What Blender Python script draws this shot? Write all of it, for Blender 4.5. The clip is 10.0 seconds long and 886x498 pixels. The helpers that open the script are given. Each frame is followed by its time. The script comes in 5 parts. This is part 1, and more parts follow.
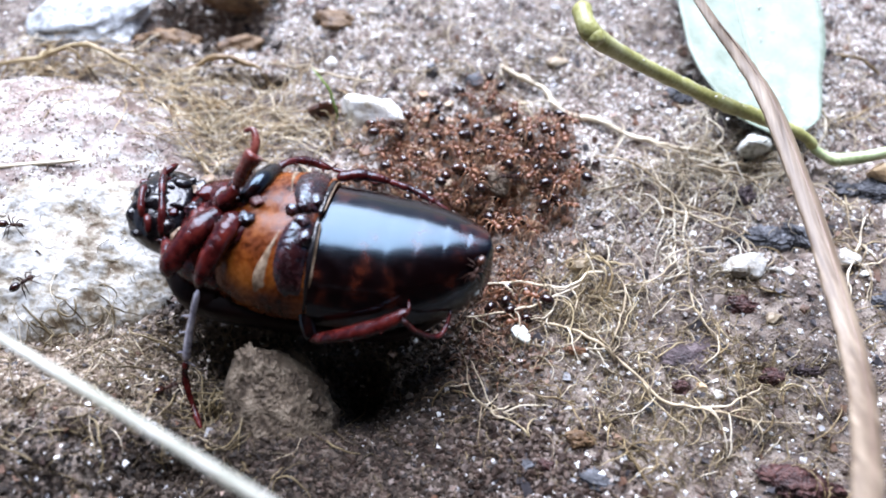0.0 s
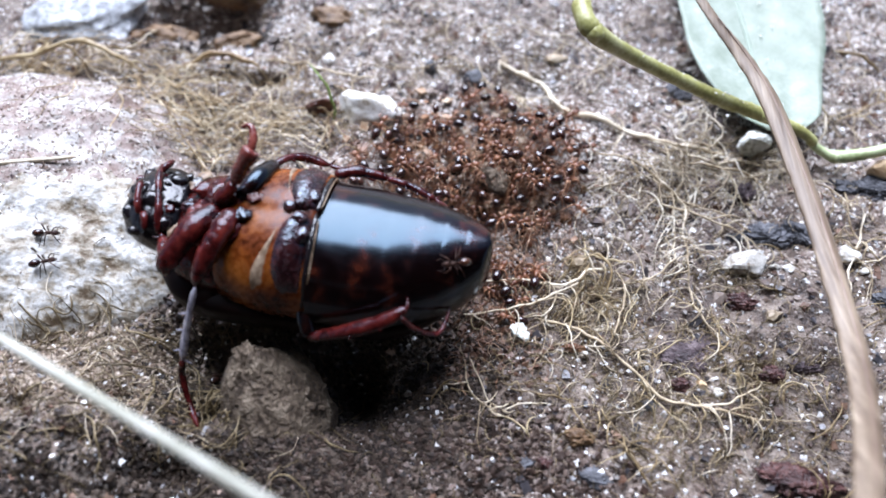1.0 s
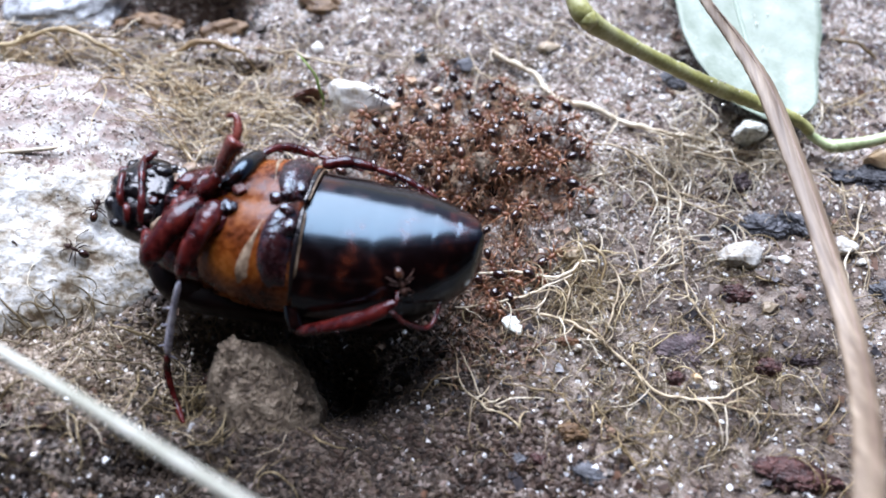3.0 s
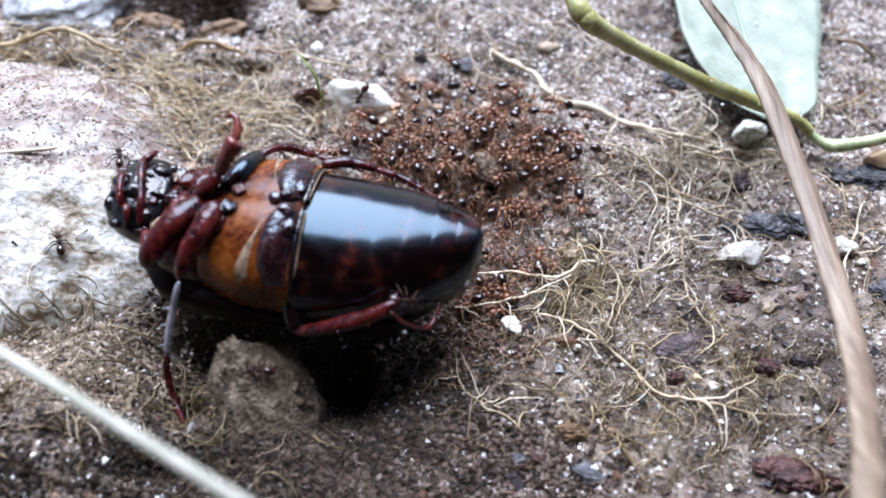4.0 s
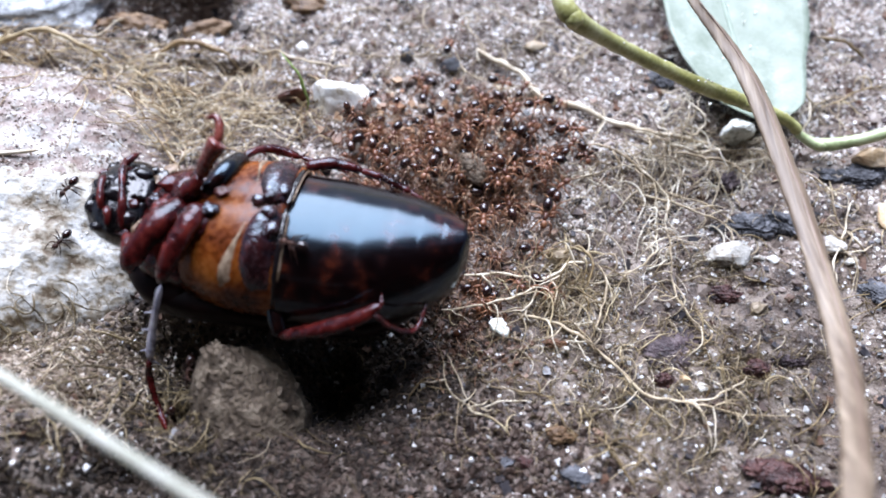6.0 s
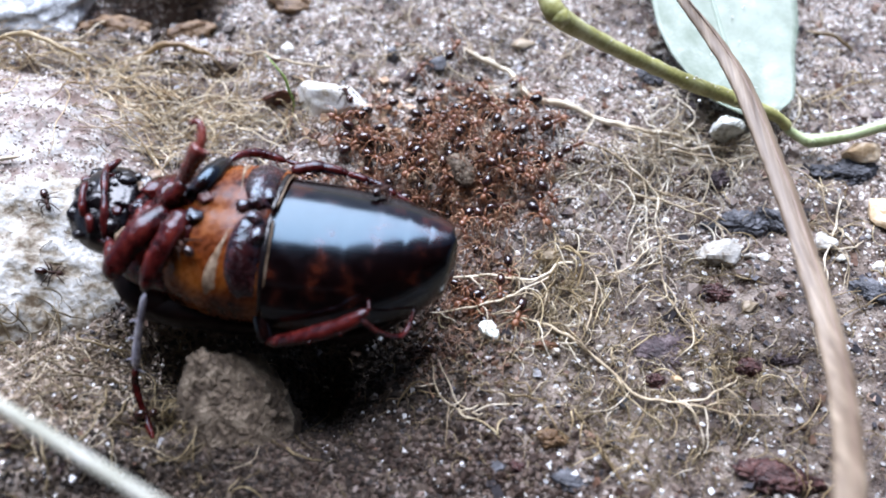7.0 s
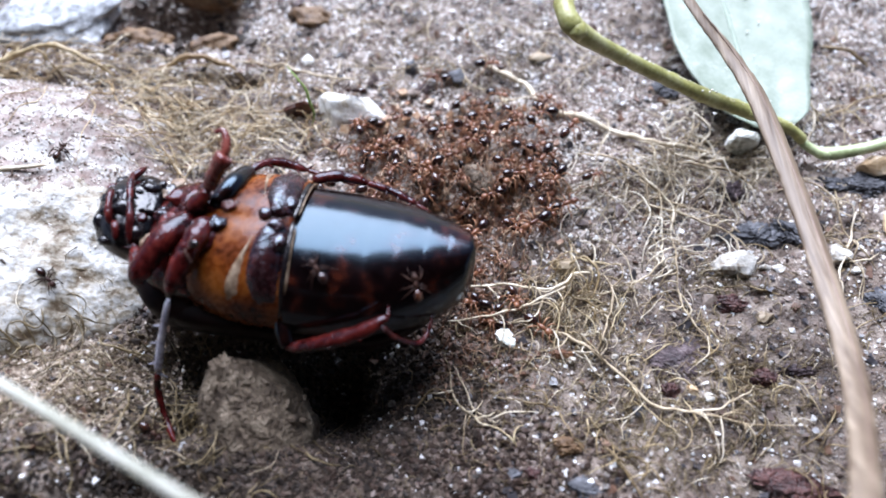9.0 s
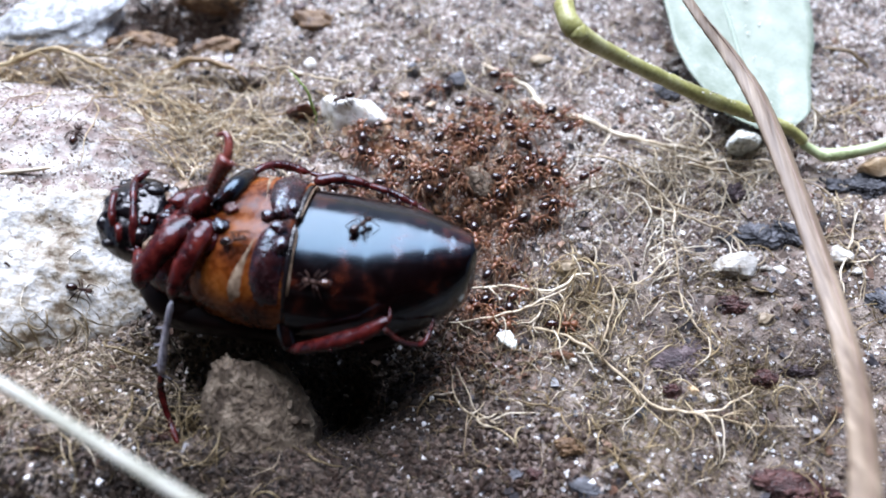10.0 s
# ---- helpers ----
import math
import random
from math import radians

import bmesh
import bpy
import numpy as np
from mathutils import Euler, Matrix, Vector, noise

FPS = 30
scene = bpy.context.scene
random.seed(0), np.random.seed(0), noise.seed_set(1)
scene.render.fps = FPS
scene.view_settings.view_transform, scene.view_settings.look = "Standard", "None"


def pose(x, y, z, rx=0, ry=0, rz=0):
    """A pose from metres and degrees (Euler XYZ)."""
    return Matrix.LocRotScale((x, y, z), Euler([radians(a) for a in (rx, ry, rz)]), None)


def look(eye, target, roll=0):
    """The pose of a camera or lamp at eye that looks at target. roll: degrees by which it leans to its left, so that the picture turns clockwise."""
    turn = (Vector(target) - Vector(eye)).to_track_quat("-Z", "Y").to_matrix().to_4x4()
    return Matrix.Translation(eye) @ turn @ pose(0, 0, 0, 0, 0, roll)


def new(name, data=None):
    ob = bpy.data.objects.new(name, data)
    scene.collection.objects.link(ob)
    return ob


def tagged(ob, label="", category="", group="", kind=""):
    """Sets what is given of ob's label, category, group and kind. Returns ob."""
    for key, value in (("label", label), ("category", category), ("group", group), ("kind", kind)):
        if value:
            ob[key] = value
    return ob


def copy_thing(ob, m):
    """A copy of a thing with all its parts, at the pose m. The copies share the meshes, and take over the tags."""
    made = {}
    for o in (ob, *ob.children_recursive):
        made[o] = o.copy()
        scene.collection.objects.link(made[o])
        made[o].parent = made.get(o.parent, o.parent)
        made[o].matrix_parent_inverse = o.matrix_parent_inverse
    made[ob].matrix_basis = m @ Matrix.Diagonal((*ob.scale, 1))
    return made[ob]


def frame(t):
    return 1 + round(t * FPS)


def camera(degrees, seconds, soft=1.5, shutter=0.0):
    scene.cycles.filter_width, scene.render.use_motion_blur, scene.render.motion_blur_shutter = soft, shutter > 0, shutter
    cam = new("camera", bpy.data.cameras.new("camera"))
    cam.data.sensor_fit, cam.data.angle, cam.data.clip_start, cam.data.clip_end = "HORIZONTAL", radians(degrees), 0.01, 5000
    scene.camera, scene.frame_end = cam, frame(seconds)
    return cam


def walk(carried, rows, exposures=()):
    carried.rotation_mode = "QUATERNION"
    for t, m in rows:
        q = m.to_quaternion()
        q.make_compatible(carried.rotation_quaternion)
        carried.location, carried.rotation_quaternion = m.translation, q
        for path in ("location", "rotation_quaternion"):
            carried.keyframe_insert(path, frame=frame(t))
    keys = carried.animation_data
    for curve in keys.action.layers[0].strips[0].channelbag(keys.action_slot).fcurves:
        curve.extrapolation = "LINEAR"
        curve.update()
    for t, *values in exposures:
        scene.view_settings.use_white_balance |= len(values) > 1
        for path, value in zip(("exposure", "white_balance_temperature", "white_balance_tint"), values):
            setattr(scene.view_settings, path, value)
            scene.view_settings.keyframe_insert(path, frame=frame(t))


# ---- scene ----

# ---------------------------------------------------------------- camera
cam = camera(56.0, 10.0, 1.8)
cam.data.dof.use_dof = True
cam.data.dof.focus_distance = 0.0685
cam.data.dof.aperture_fstop = 24.0
MM = 0.001
ROWS = [
    (0.0, 0.00, 0.00, 62.00, 33.000, 0.000, 0.000),
    (0.5, 0.08, 0.17, 61.87, 32.869, 0.031, -0.045),
    (1.0, -0.06, 0.11, 61.60, 32.916, -0.125, -0.078),
    (1.5, -0.27, 0.39, 61.19, 32.497, -0.171, -0.147),
    (2.0, 0.10, 0.85, 60.69, 32.193, -0.370, -0.358),
    (2.5, 0.12, 0.85, 60.51, 32.343, -0.416, -0.468),
    (4.0, 0.24, 0.92, 60.56, 32.268, -0.369, -0.479),
    (4.5, 0.13, 0.71, 60.64, 32.749, -0.191, -0.367),
    (5.0, 0.26, 0.98, 60.20, 32.467, -0.538, -0.526),
    (6.5, 0.93, 1.84, 59.99, 32.114, -0.616, -1.475),
    (7.0, 1.16, 2.29, 59.86, 31.888, -0.626, -1.903),
    (7.5, 0.87, 1.90, 60.02, 32.631, -0.887, -1.871),
    (8.0, 0.74, 1.57, 60.15, 32.728, -0.337, -1.230),
    (8.5, 0.79, 1.41, 60.49, 32.975, -0.131, -1.093),
    (9.0, 0.59, 1.45, 60.36, 32.890, -0.205, -1.154),
    (9.5, 0.79, 1.39, 60.54, 33.045, -0.019, -1.163),
    (10.0, 0.78, 1.33, 60.62, 32.982, 0.087, -1.104),
]
EXPOSURES = [(0.0, 1.43, 6400, 19), (0.5, 1.27, 6400, 19), (1.0, 1.21, 6400, 19), (2.5, 1.20, 6400, 19), (10.0, 1.20, 6400, 19)]
walk(cam, [(t, pose(x * MM, y * MM, z * MM, a, b, c)) for t, x, y, z, a, b, c in ROWS], EXPOSURES)

# ---------------------------------------------------------------- light
SUN_UP, SUN_FROM = 54.0, 8.0          # degrees above the ground; degrees to the left of straight ahead
world = bpy.data.worlds.new("overcast_sky")
scene.world = world
world.use_nodes = True
wn = world.node_tree
sky = wn.nodes.new("ShaderNodeTexSky")
sky.sky_type = 'NISHITA'
sky.sun_disc = False
sky.sun_elevation = radians(SUN_UP)
sky.sun_rotation = radians(-SUN_FROM)
sky.air_density, sky.dust_density, sky.ozone_density = 1.0, 1.5, 1.0
wn.links.new(sky.outputs[0], wn.nodes["Background"].inputs[0])
wn.nodes["Background"].inputs[1].default_value = 0.055
sun = new("sun", bpy.data.lights.new("sun", 'SUN'))
sun.data.energy, sun.data.angle, sun.data.color = 5.2, radians(54), (0.765, 0.875, 1.0)
el, az = radians(SUN_UP), radians(SUN_FROM)
sun.matrix_world = look((-math.sin(az) * math.cos(el), math.cos(az) * math.cos(el), math.sin(el)), (0, 0, 0))


# ---------------------------------------------------------------- materials
def ramp_of(nt, stops):
    node = nt.nodes.new("ShaderNodeValToRGB")
    cr = node.color_ramp
    while len(cr.elements) < len(stops):
        cr.elements.new(0.5)
    for e, (p, c) in zip(cr.elements, stops):
        e.position, e.color = p, (*c, 1)
    return node


def material(name, stops, size=1.0, rough=0.6, bump=0.1, fine=0.25, spec=0.5, coat=0.0, sheer=0.0, vary=0.0, metal=0.0, stretch=(1, 1, 1),
             rough_to=None, island=False, patch=0.0, sheen=None):
    """A surface whose colour runs through stops along a noise of that size in mm; fine: the size of its small grain; bump in mm."""
    m = bpy.data.materials.new(name)
    m.use_nodes = True
    nt = m.node_tree
    b = nt.nodes["Principled BSDF"]
    tc = nt.nodes.new("ShaderNodeTexCoord")
    mp = nt.nodes.new("ShaderNodeMapping")
    mp.inputs["Scale"].default_value = stretch
    nt.links.new(tc.outputs["Object"], mp.inputs[0])

    def noise_at(mm, detail):
        n = nt.nodes.new("ShaderNodeTexNoise")
        n.inputs["Scale"].default_value = 1000.0 / mm
        n.inputs["Detail"].default_value = detail
        nt.links.new(mp.outputs[0], n.inputs["Vector"])
        return n
    big, small = noise_at(size, 5), noise_at(fine, 3)
    mix = nt.nodes.new("ShaderNodeMath")
    mix.operation = 'MULTIPLY_ADD'
    nt.links.new(small.outputs[0], mix.inputs[0])
    mix.inputs[1].default_value = 0.5
    nt.links.new(big.outputs[0], mix.inputs[2])
    last = mix
    sub = nt.nodes.new("ShaderNodeMath")
    sub.operation = 'SUBTRACT'
    sub.inputs[1].default_value = 0.25
    nt.links.new(last.outputs[0], sub.inputs[0])
    last = sub
    if patch:
        wide = noise_at(patch, 3)
        p = nt.nodes.new("ShaderNodeMath")
        p.operation = 'MULTIPLY_ADD'
        nt.links.new(wide.outputs[0], p.inputs[0])
        p.inputs[1].default_value = 0.7
        nt.links.new(last.outputs[0], p.inputs[2])
        p2 = nt.nodes.new("ShaderNodeMath")
        p2.operation = 'SUBTRACT'
        p2.inputs[1].default_value = 0.35
        nt.links.new(p.outputs[0], p2.inputs[0])
        last = p2
    if vary:
        if island:
            g = nt.nodes.new("ShaderNodeNewGeometry")
            oi = nt.nodes.new("ShaderNodeObjectInfo")
            both = nt.nodes.new("ShaderNodeMath")
            nt.links.new(g.outputs["Random Per Island"], both.inputs[0])
            nt.links.new(oi.outputs["Random"], both.inputs[1])
            part_of = nt.nodes.new("ShaderNodeMath")
            part_of.operation = 'FRACT'
            nt.links.new(both.outputs[0], part_of.inputs[0])
            out = part_of.outputs[0]
        else:
            g = nt.nodes.new("ShaderNodeObjectInfo")
            out = g.outputs["Random"]
        v = nt.nodes.new("ShaderNodeMath")
        v.operation = 'MULTIPLY_ADD'
        nt.links.new(out, v.inputs[0])
        v.inputs[1].default_value = vary
        nt.links.new(last.outputs[0], v.inputs[2])
        v2 = nt.nodes.new("ShaderNodeMath")
        v2.operation = 'SUBTRACT'
        v2.inputs[1].default_value = vary / 2
        nt.links.new(v.outputs[0], v2.inputs[0])
        last = v2
    r = ramp_of(nt, stops)
    nt.links.new(last.outputs[0], r.inputs[0])
    nt.links.new(r.outputs[0], b.inputs["Base Color"])
    b.inputs["Roughness"].default_value = rough
    if rough_to is not None:
        mr = nt.nodes.new("ShaderNodeMapRange")
        mr.inputs["From Min"].default_value, mr.inputs["From Max"].default_value = 0.35, 0.65
        mr.inputs["To Min"].default_value, mr.inputs["To Max"].default_value = rough, rough_to
        nt.links.new(small.outputs[0], mr.inputs["Value"])
        nt.links.new(mr.outputs[0], b.inputs["Roughness"])
    b.inputs["Specular IOR Level"].default_value = spec
    b.inputs["Metallic"].default_value = metal
    if sheen:
        b.inputs["Specular Tint"].default_value = (*sheen, 1)
    b.inputs["Coat Weight"].default_value = coat
    b.inputs["Coat Roughness"].default_value = 0.08
    b.inputs["Transmission Weight"].default_value = sheer
    if bump:
        bp = nt.nodes.new("ShaderNodeBump")
        bp.inputs["Distance"].default_value = bump * MM
        bp.inputs["Strength"].default_value = 1.0
        nt.links.new(mix.outputs[0], bp.inputs["Height"])
        nt.links.new(bp.outputs[0], b.inputs["Normal"])
    return m


SOIL = material("damp_sandy_soil", [(0.27, (0.020, 0.011, 0.008)), (0.41, (0.078, 0.052, 0.039)), (0.54, (0.145, 0.105, 0.08)), (0.72, (0.26, 0.21, 0.17))],
                size=1.6, fine=0.2, rough=0.3, rough_to=0.75, bump=0.32, patch=5.0, spec=0.5)
CRUMB = material("soil_crumb", [(0.05, (0.045, 0.024, 0.018)), (0.18, (0.075, 0.05, 0.052)), (0.3, (0.12, 0.082, 0.062)), (0.6, (0.22, 0.172, 0.142)), (0.95, (0.42, 0.37, 0.33))],
                 size=4.0, fine=0.2, rough=0.3, rough_to=0.8, bump=0.05, vary=0.8, island=True, patch=6.0)
QUARTZ = material("quartz_grain", [(0.1, (0.16, 0.135, 0.115)), (0.55, (0.32, 0.295, 0.275)), (0.95, (0.82, 0.82, 0.83))],
                  size=0.8, fine=0.15, rough=0.08, rough_to=0.4, bump=0.01, spec=0.7, vary=0.7, island=True)
BRIGHTQUARTZ = material("bright_quartz_grain", [(0.1, (0.50, 0.48, 0.45)), (0.5, (0.74, 0.74, 0.73)), (0.9, (0.88, 0.88, 0.88))], size=0.8, fine=0.2, rough=0.05, rough_to=0.3, bump=0.01, spec=0.8, vary=0.6, island=True)
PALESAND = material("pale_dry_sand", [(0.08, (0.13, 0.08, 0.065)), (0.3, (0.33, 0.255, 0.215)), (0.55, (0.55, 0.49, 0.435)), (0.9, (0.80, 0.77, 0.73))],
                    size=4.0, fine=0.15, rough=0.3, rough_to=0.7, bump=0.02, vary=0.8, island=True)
# humus, darkened further so its colour carries the near ground's shade
SHADYHUMUS = material("dark_humus_and_shade", [(0.05, (0.010, 0.006, 0.004)), (0.4, (0.022, 0.0135, 0.0085)), (0.7, (0.045, 0.03, 0.02)), (0.95, (0.11, 0.08, 0.06))],
                 size=3.0, fine=0.15, rough=0.4, rough_to=0.8, bump=0.04, vary=0.8, island=True)
LOAM = material("brown_loam_crumb", [(0.05, (0.014, 0.008, 0.006)), (0.4, (0.048, 0.029, 0.021)), (0.7, (0.10, 0.068, 0.052)), (0.95, (0.20, 0.16, 0.14))], size=2.0, fine=0.2, rough=0.3, rough_to=0.7, bump=0.04, vary=0.8, island=True)
REDCRUMB = material("reddish_crumb", [(0.05, (0.015, 0.007, 0.004)), (0.4, (0.07, 0.032, 0.018)), (0.7, (0.14, 0.07, 0.042)), (0.95, (0.26, 0.17, 0.12))],
                    size=3.0, fine=0.15, rough=0.35, rough_to=0.7, bump=0.04, vary=0.8, island=True)
TANFLAKE = material("tan_flake", [(0.1, (0.07, 0.025, 0.010)), (0.4, (0.20, 0.085, 0.035)), (0.7, (0.32, 0.19, 0.10)), (0.95, (0.48, 0.38, 0.27))], size=0.8, fine=0.2, rough=0.45, bump=0.05, vary=0.9, island=True)
DARKGRAIN = material("dark_mineral_grain", [(0.1, (0.015, 0.013, 0.014)), (0.6, (0.06, 0.055, 0.06)), (0.95, (0.16, 0.15, 0.16))],
                     size=0.8, fine=0.15, rough=0.3, bump=0.02, vary=0.6, island=True)
ROCK = material("pale_weathered_rock", [(0.28, (0.08, 0.045, 0.032)), (0.38, (0.165, 0.108, 0.086)), (0.47, (0.235, 0.18, 0.158)), (0.57, (0.31, 0.272, 0.245)), (0.72, (0.48, 0.47, 0.45))],
                size=2.0, fine=0.45, rough=0.5, rough_to=0.9, bump=0.25, patch=12.0)
CRUST = material("whitish_rock_crust", [(0.28, (0.12, 0.082, 0.048)), (0.39, (0.24, 0.20, 0.145)), (0.48, (0.335, 0.305, 0.255)), (0.58, (0.42, 0.405, 0.375)), (0.72, (0.58, 0.575, 0.55))],
                 size=1.8, fine=0.45, rough=0.45, rough_to=0.85, bump=0.22, patch=6.0)
GREYROCK = material("grey_blue_stone", [(0.3, (0.14, 0.14, 0.14)), (0.45, (0.30, 0.31, 0.32)), (0.7, (0.56, 0.585, 0.61))],
                    size=1.1, fine=0.3, rough=0.85, bump=0.2)
MILKY = material("milky_quartz", [(0.30, (0.20, 0.15, 0.10)), (0.45, (0.42, 0.39, 0.34)), (0.8, (0.62, 0.61, 0.58))],
                 size=1.4, fine=0.3, rough=0.2, rough_to=0.5, bump=0.18)
PEARL = material("white_quartz", [(0.30, (0.46, 0.40, 0.30)), (0.42, (0.66, 0.63, 0.57)), (0.7, (0.82, 0.82, 0.80))], size=1.4, fine=0.3, rough=0.15, rough_to=0.45, bump=0.12)
LICHEN = material("lichen_crust", [(0.28, (0.16, 0.15, 0.11)), (0.42, (0.52, 0.53, 0.46)), (0.55, (0.70, 0.71, 0.66)), (0.8, (0.82, 0.83, 0.80))], size=0.7, fine=0.2, rough=0.8, bump=0.3)
TAN = material("tan_pebble", [(0.25, (0.18, 0.12, 0.065)), (0.5, (0.32, 0.25, 0.165)), (0.8, (0.46, 0.39, 0.30))], size=2.0, fine=0.3, rough=0.45, bump=0.05)
OCHRE = material("cream_ochre_pebble", [(0.25, (0.38, 0.22, 0.10)), (0.5, (0.60, 0.44, 0.27)), (0.8, (0.74, 0.64, 0.50))], size=2.0, fine=0.3, rough=0.35, bump=0.05)
SLATE = material("dark_slate_chip", [(0.25, (0.018, 0.018, 0.021)), (0.5, (0.055, 0.056, 0.064)), (0.8, (0.19, 0.19, 0.205))], size=0.9, fine=0.25, rough=0.5, rough_to=0.8, bump=0.15)
RUSTY = material("rust_red_bark", [(0.25, (0.014, 0.004, 0.004)), (0.5, (0.055, 0.016, 0.013)), (0.8, (0.15, 0.065, 0.052))], size=1.0, fine=0.25, rough=0.3, rough_to=0.7, bump=0.3)
TANBARK = material("orange_brown_bark", [(0.25, (0.06, 0.022, 0.010)), (0.5, (0.17, 0.07, 0.03)), (0.8, (0.33, 0.18, 0.09))], size=0.9, fine=0.2, rough=0.5, bump=0.1)
LEAFBROWN = material("dead_leaf_brown", [(0.25, (0.02, 0.006, 0.004)), (0.5, (0.065, 0.02, 0.011)), (0.8, (0.16, 0.06, 0.03))], size=0.9, fine=0.2, rough=0.35, bump=0.06)
PLUM = material("purple_brown_crumb", [(0.25, (0.014, 0.008, 0.009)), (0.5, (0.052, 0.031, 0.034)), (0.8, (0.17, 0.125, 0.125))], size=0.9, fine=0.2, rough=0.5, bump=0.4)
CLOD = material("grey_brown_clod", [(0.25, (0.028, 0.017, 0.010)), (0.42, (0.08, 0.054, 0.034)), (0.60, (0.155, 0.115, 0.078)), (0.85, (0.28, 0.225, 0.165))],
                size=1.2, fine=0.3, rough=0.6, rough_to=0.9, bump=0.45)
CLODCRUMB = material("dry_clod_crumb", [(0.1, (0.06, 0.038, 0.023)), (0.4, (0.16, 0.113, 0.078)), (0.7, (0.29, 0.228, 0.17)), (0.95, (0.50, 0.43, 0.36))], size=0.8, fine=0.2, rough=0.8, bump=0.12, vary=0.7, island=True)
BROWNCLOD = material("orange_brown_clod", [(0.25, (0.03, 0.013, 0.006)), (0.5, (0.13, 0.068, 0.026)), (0.8, (0.27, 0.17, 0.085))], size=2.0, fine=0.4, rough=0.6, bump=0.35)
ROOT = material("straw_root", [(0.2, (0.11, 0.07, 0.028)), (0.5, (0.27, 0.19, 0.09)), (0.8, (0.52, 0.42, 0.25))], size=2.5, fine=0.4, rough=0.45, bump=0.03, vary=0.5, island=True)
GOLDROOT = material("golden_root", [(0.2, (0.19, 0.115, 0.05)), (0.5, (0.42, 0.31, 0.17)), (0.8, (0.72, 0.62, 0.45))], size=2.2, fine=0.35, rough=0.45, bump=0.04, vary=0.6, island=True)
PALEROOT = material("cream_root", [(0.2, (0.28, 0.20, 0.12)), (0.5, (0.48, 0.40, 0.28)), (0.85, (0.66, 0.60, 0.50))], size=2.5, fine=0.4, rough=0.45, bump=0.03)
BUFFROOT = material("buff_root", [(0.2, (0.18, 0.125, 0.068)), (0.5, (0.40, 0.315, 0.20)), (0.8, (0.66, 0.58, 0.45))], size=2.0, fine=0.35, rough=0.45, bump=0.04, vary=0.5, island=True)
PALEBUFF = material("pale_buff_root", [(0.2, (0.22, 0.16, 0.095)), (0.5, (0.47, 0.39, 0.27)), (0.8, (0.74, 0.68, 0.56))], size=2.0, fine=0.35, rough=0.45, bump=0.04, vary=0.6, island=True)
LITTER = material("brown_plant_litter", [(0.1, (0.03, 0.016, 0.009)), (0.5, (0.11, 0.065, 0.036)), (0.9, (0.30, 0.22, 0.14))], size=3.0, fine=0.3, rough=0.5, bump=0.03, vary=0.8, island=True)
MOSSY = material("mossy_fibre", [(0.1, (0.04, 0.026, 0.010)), (0.5, (0.11, 0.076, 0.033)), (0.9, (0.27, 0.205, 0.11))], size=2.5, fine=0.4, rough=0.5, bump=0.03, vary=0.7, island=True)
RUSTFIBRE = material("rust_brown_fibre", [(0.1, (0.10, 0.034, 0.017)), (0.5, (0.30, 0.145, 0.076)), (0.9, (0.58, 0.42, 0.29))], size=2.0, fine=0.4, rough=0.35, bump=0.02, vary=0.8, island=True)
OLIVE = material("olive_twig_bark", [(0.25, (0.15, 0.14, 0.036)), (0.5, (0.30, 0.29, 0.095)), (0.8, (0.48, 0.47, 0.25))], size=3.0, fine=0.3, rough=0.4, bump=0.04)
LIME = material("young_green_stem", [(0.25, (0.22, 0.27, 0.11)), (0.5, (0.38, 0.44, 0.23)), (0.8, (0.52, 0.57, 0.37))], size=3.0, fine=0.3, rough=0.4, bump=0.03)
LEAF = material("pale_leaf_underside", [(0.25, (0.14, 0.175, 0.125)), (0.45, (0.205, 0.245, 0.19)), (0.6, (0.25, 0.29, 0.235)), (0.8, (0.38, 0.41, 0.36))], size=2.6, fine=0.35, rough=0.5, rough_to=0.7, bump=0.05)
VEIN = material("leaf_midrib", [(0.25, (0.18, 0.23, 0.17)), (0.7, (0.26, 0.32, 0.25))], size=3.0, fine=0.3, rough=0.5, bump=0.02)
STRAW = material("dry_grass_blade", [(0.25, (0.08, 0.05, 0.03)), (0.45, (0.16, 0.112, 0.073)), (0.6, (0.24, 0.18, 0.123)), (0.8, (0.37, 0.298, 0.215))],
                 size=0.9, fine=0.25, rough=0.5, bump=0.08, stretch=(1, 0.06, 0.5))
RIB = material("dry_grass_rib", [(0.25, (0.10, 0.058, 0.04)), (0.5, (0.19, 0.125, 0.088)), (0.8, (0.30, 0.22, 0.16))], size=0.9, fine=0.25, rough=0.5, bump=0.05, stretch=(1, 0.06, 0.5))
PALESTEM = material("bleached_stem", [(0.25, (0.26, 0.26, 0.20)), (0.5, (0.37, 0.365, 0.30)), (0.8, (0.5, 0.49, 0.44))], size=3.0, fine=0.3, rough=0.4, bump=0.02)
GRASS = material("green_grass_sprout", [(0.25, (0.14, 0.24, 0.04)), (0.7, (0.32, 0.46, 0.12))], size=2.0, fine=0.3, rough=0.4, bump=0.02)
PITCH = material("pitch_brown_chitin", [(0.3, (0.0015, 0.0004, 0.0005)), (0.48, (0.0026, 0.0007, 0.0008)), (0.57, (0.0075, 0.0017, 0.0013)), (0.70, (0.033, 0.0065, 0.003))], size=2.4, fine=0.9, rough=0.15, rough_to=0.21, bump=0.005, spec=0.52, sheen=(0.55, 0.80, 1.0))
DULL = material("dull_black_chitin", [(0.3, (0.0016, 0.0005, 0.0005)), (0.7, (0.007, 0.0016, 0.0012))], size=2.0, fine=0.4, rough=0.35, rough_to=0.5, bump=0.03, spec=0.1)
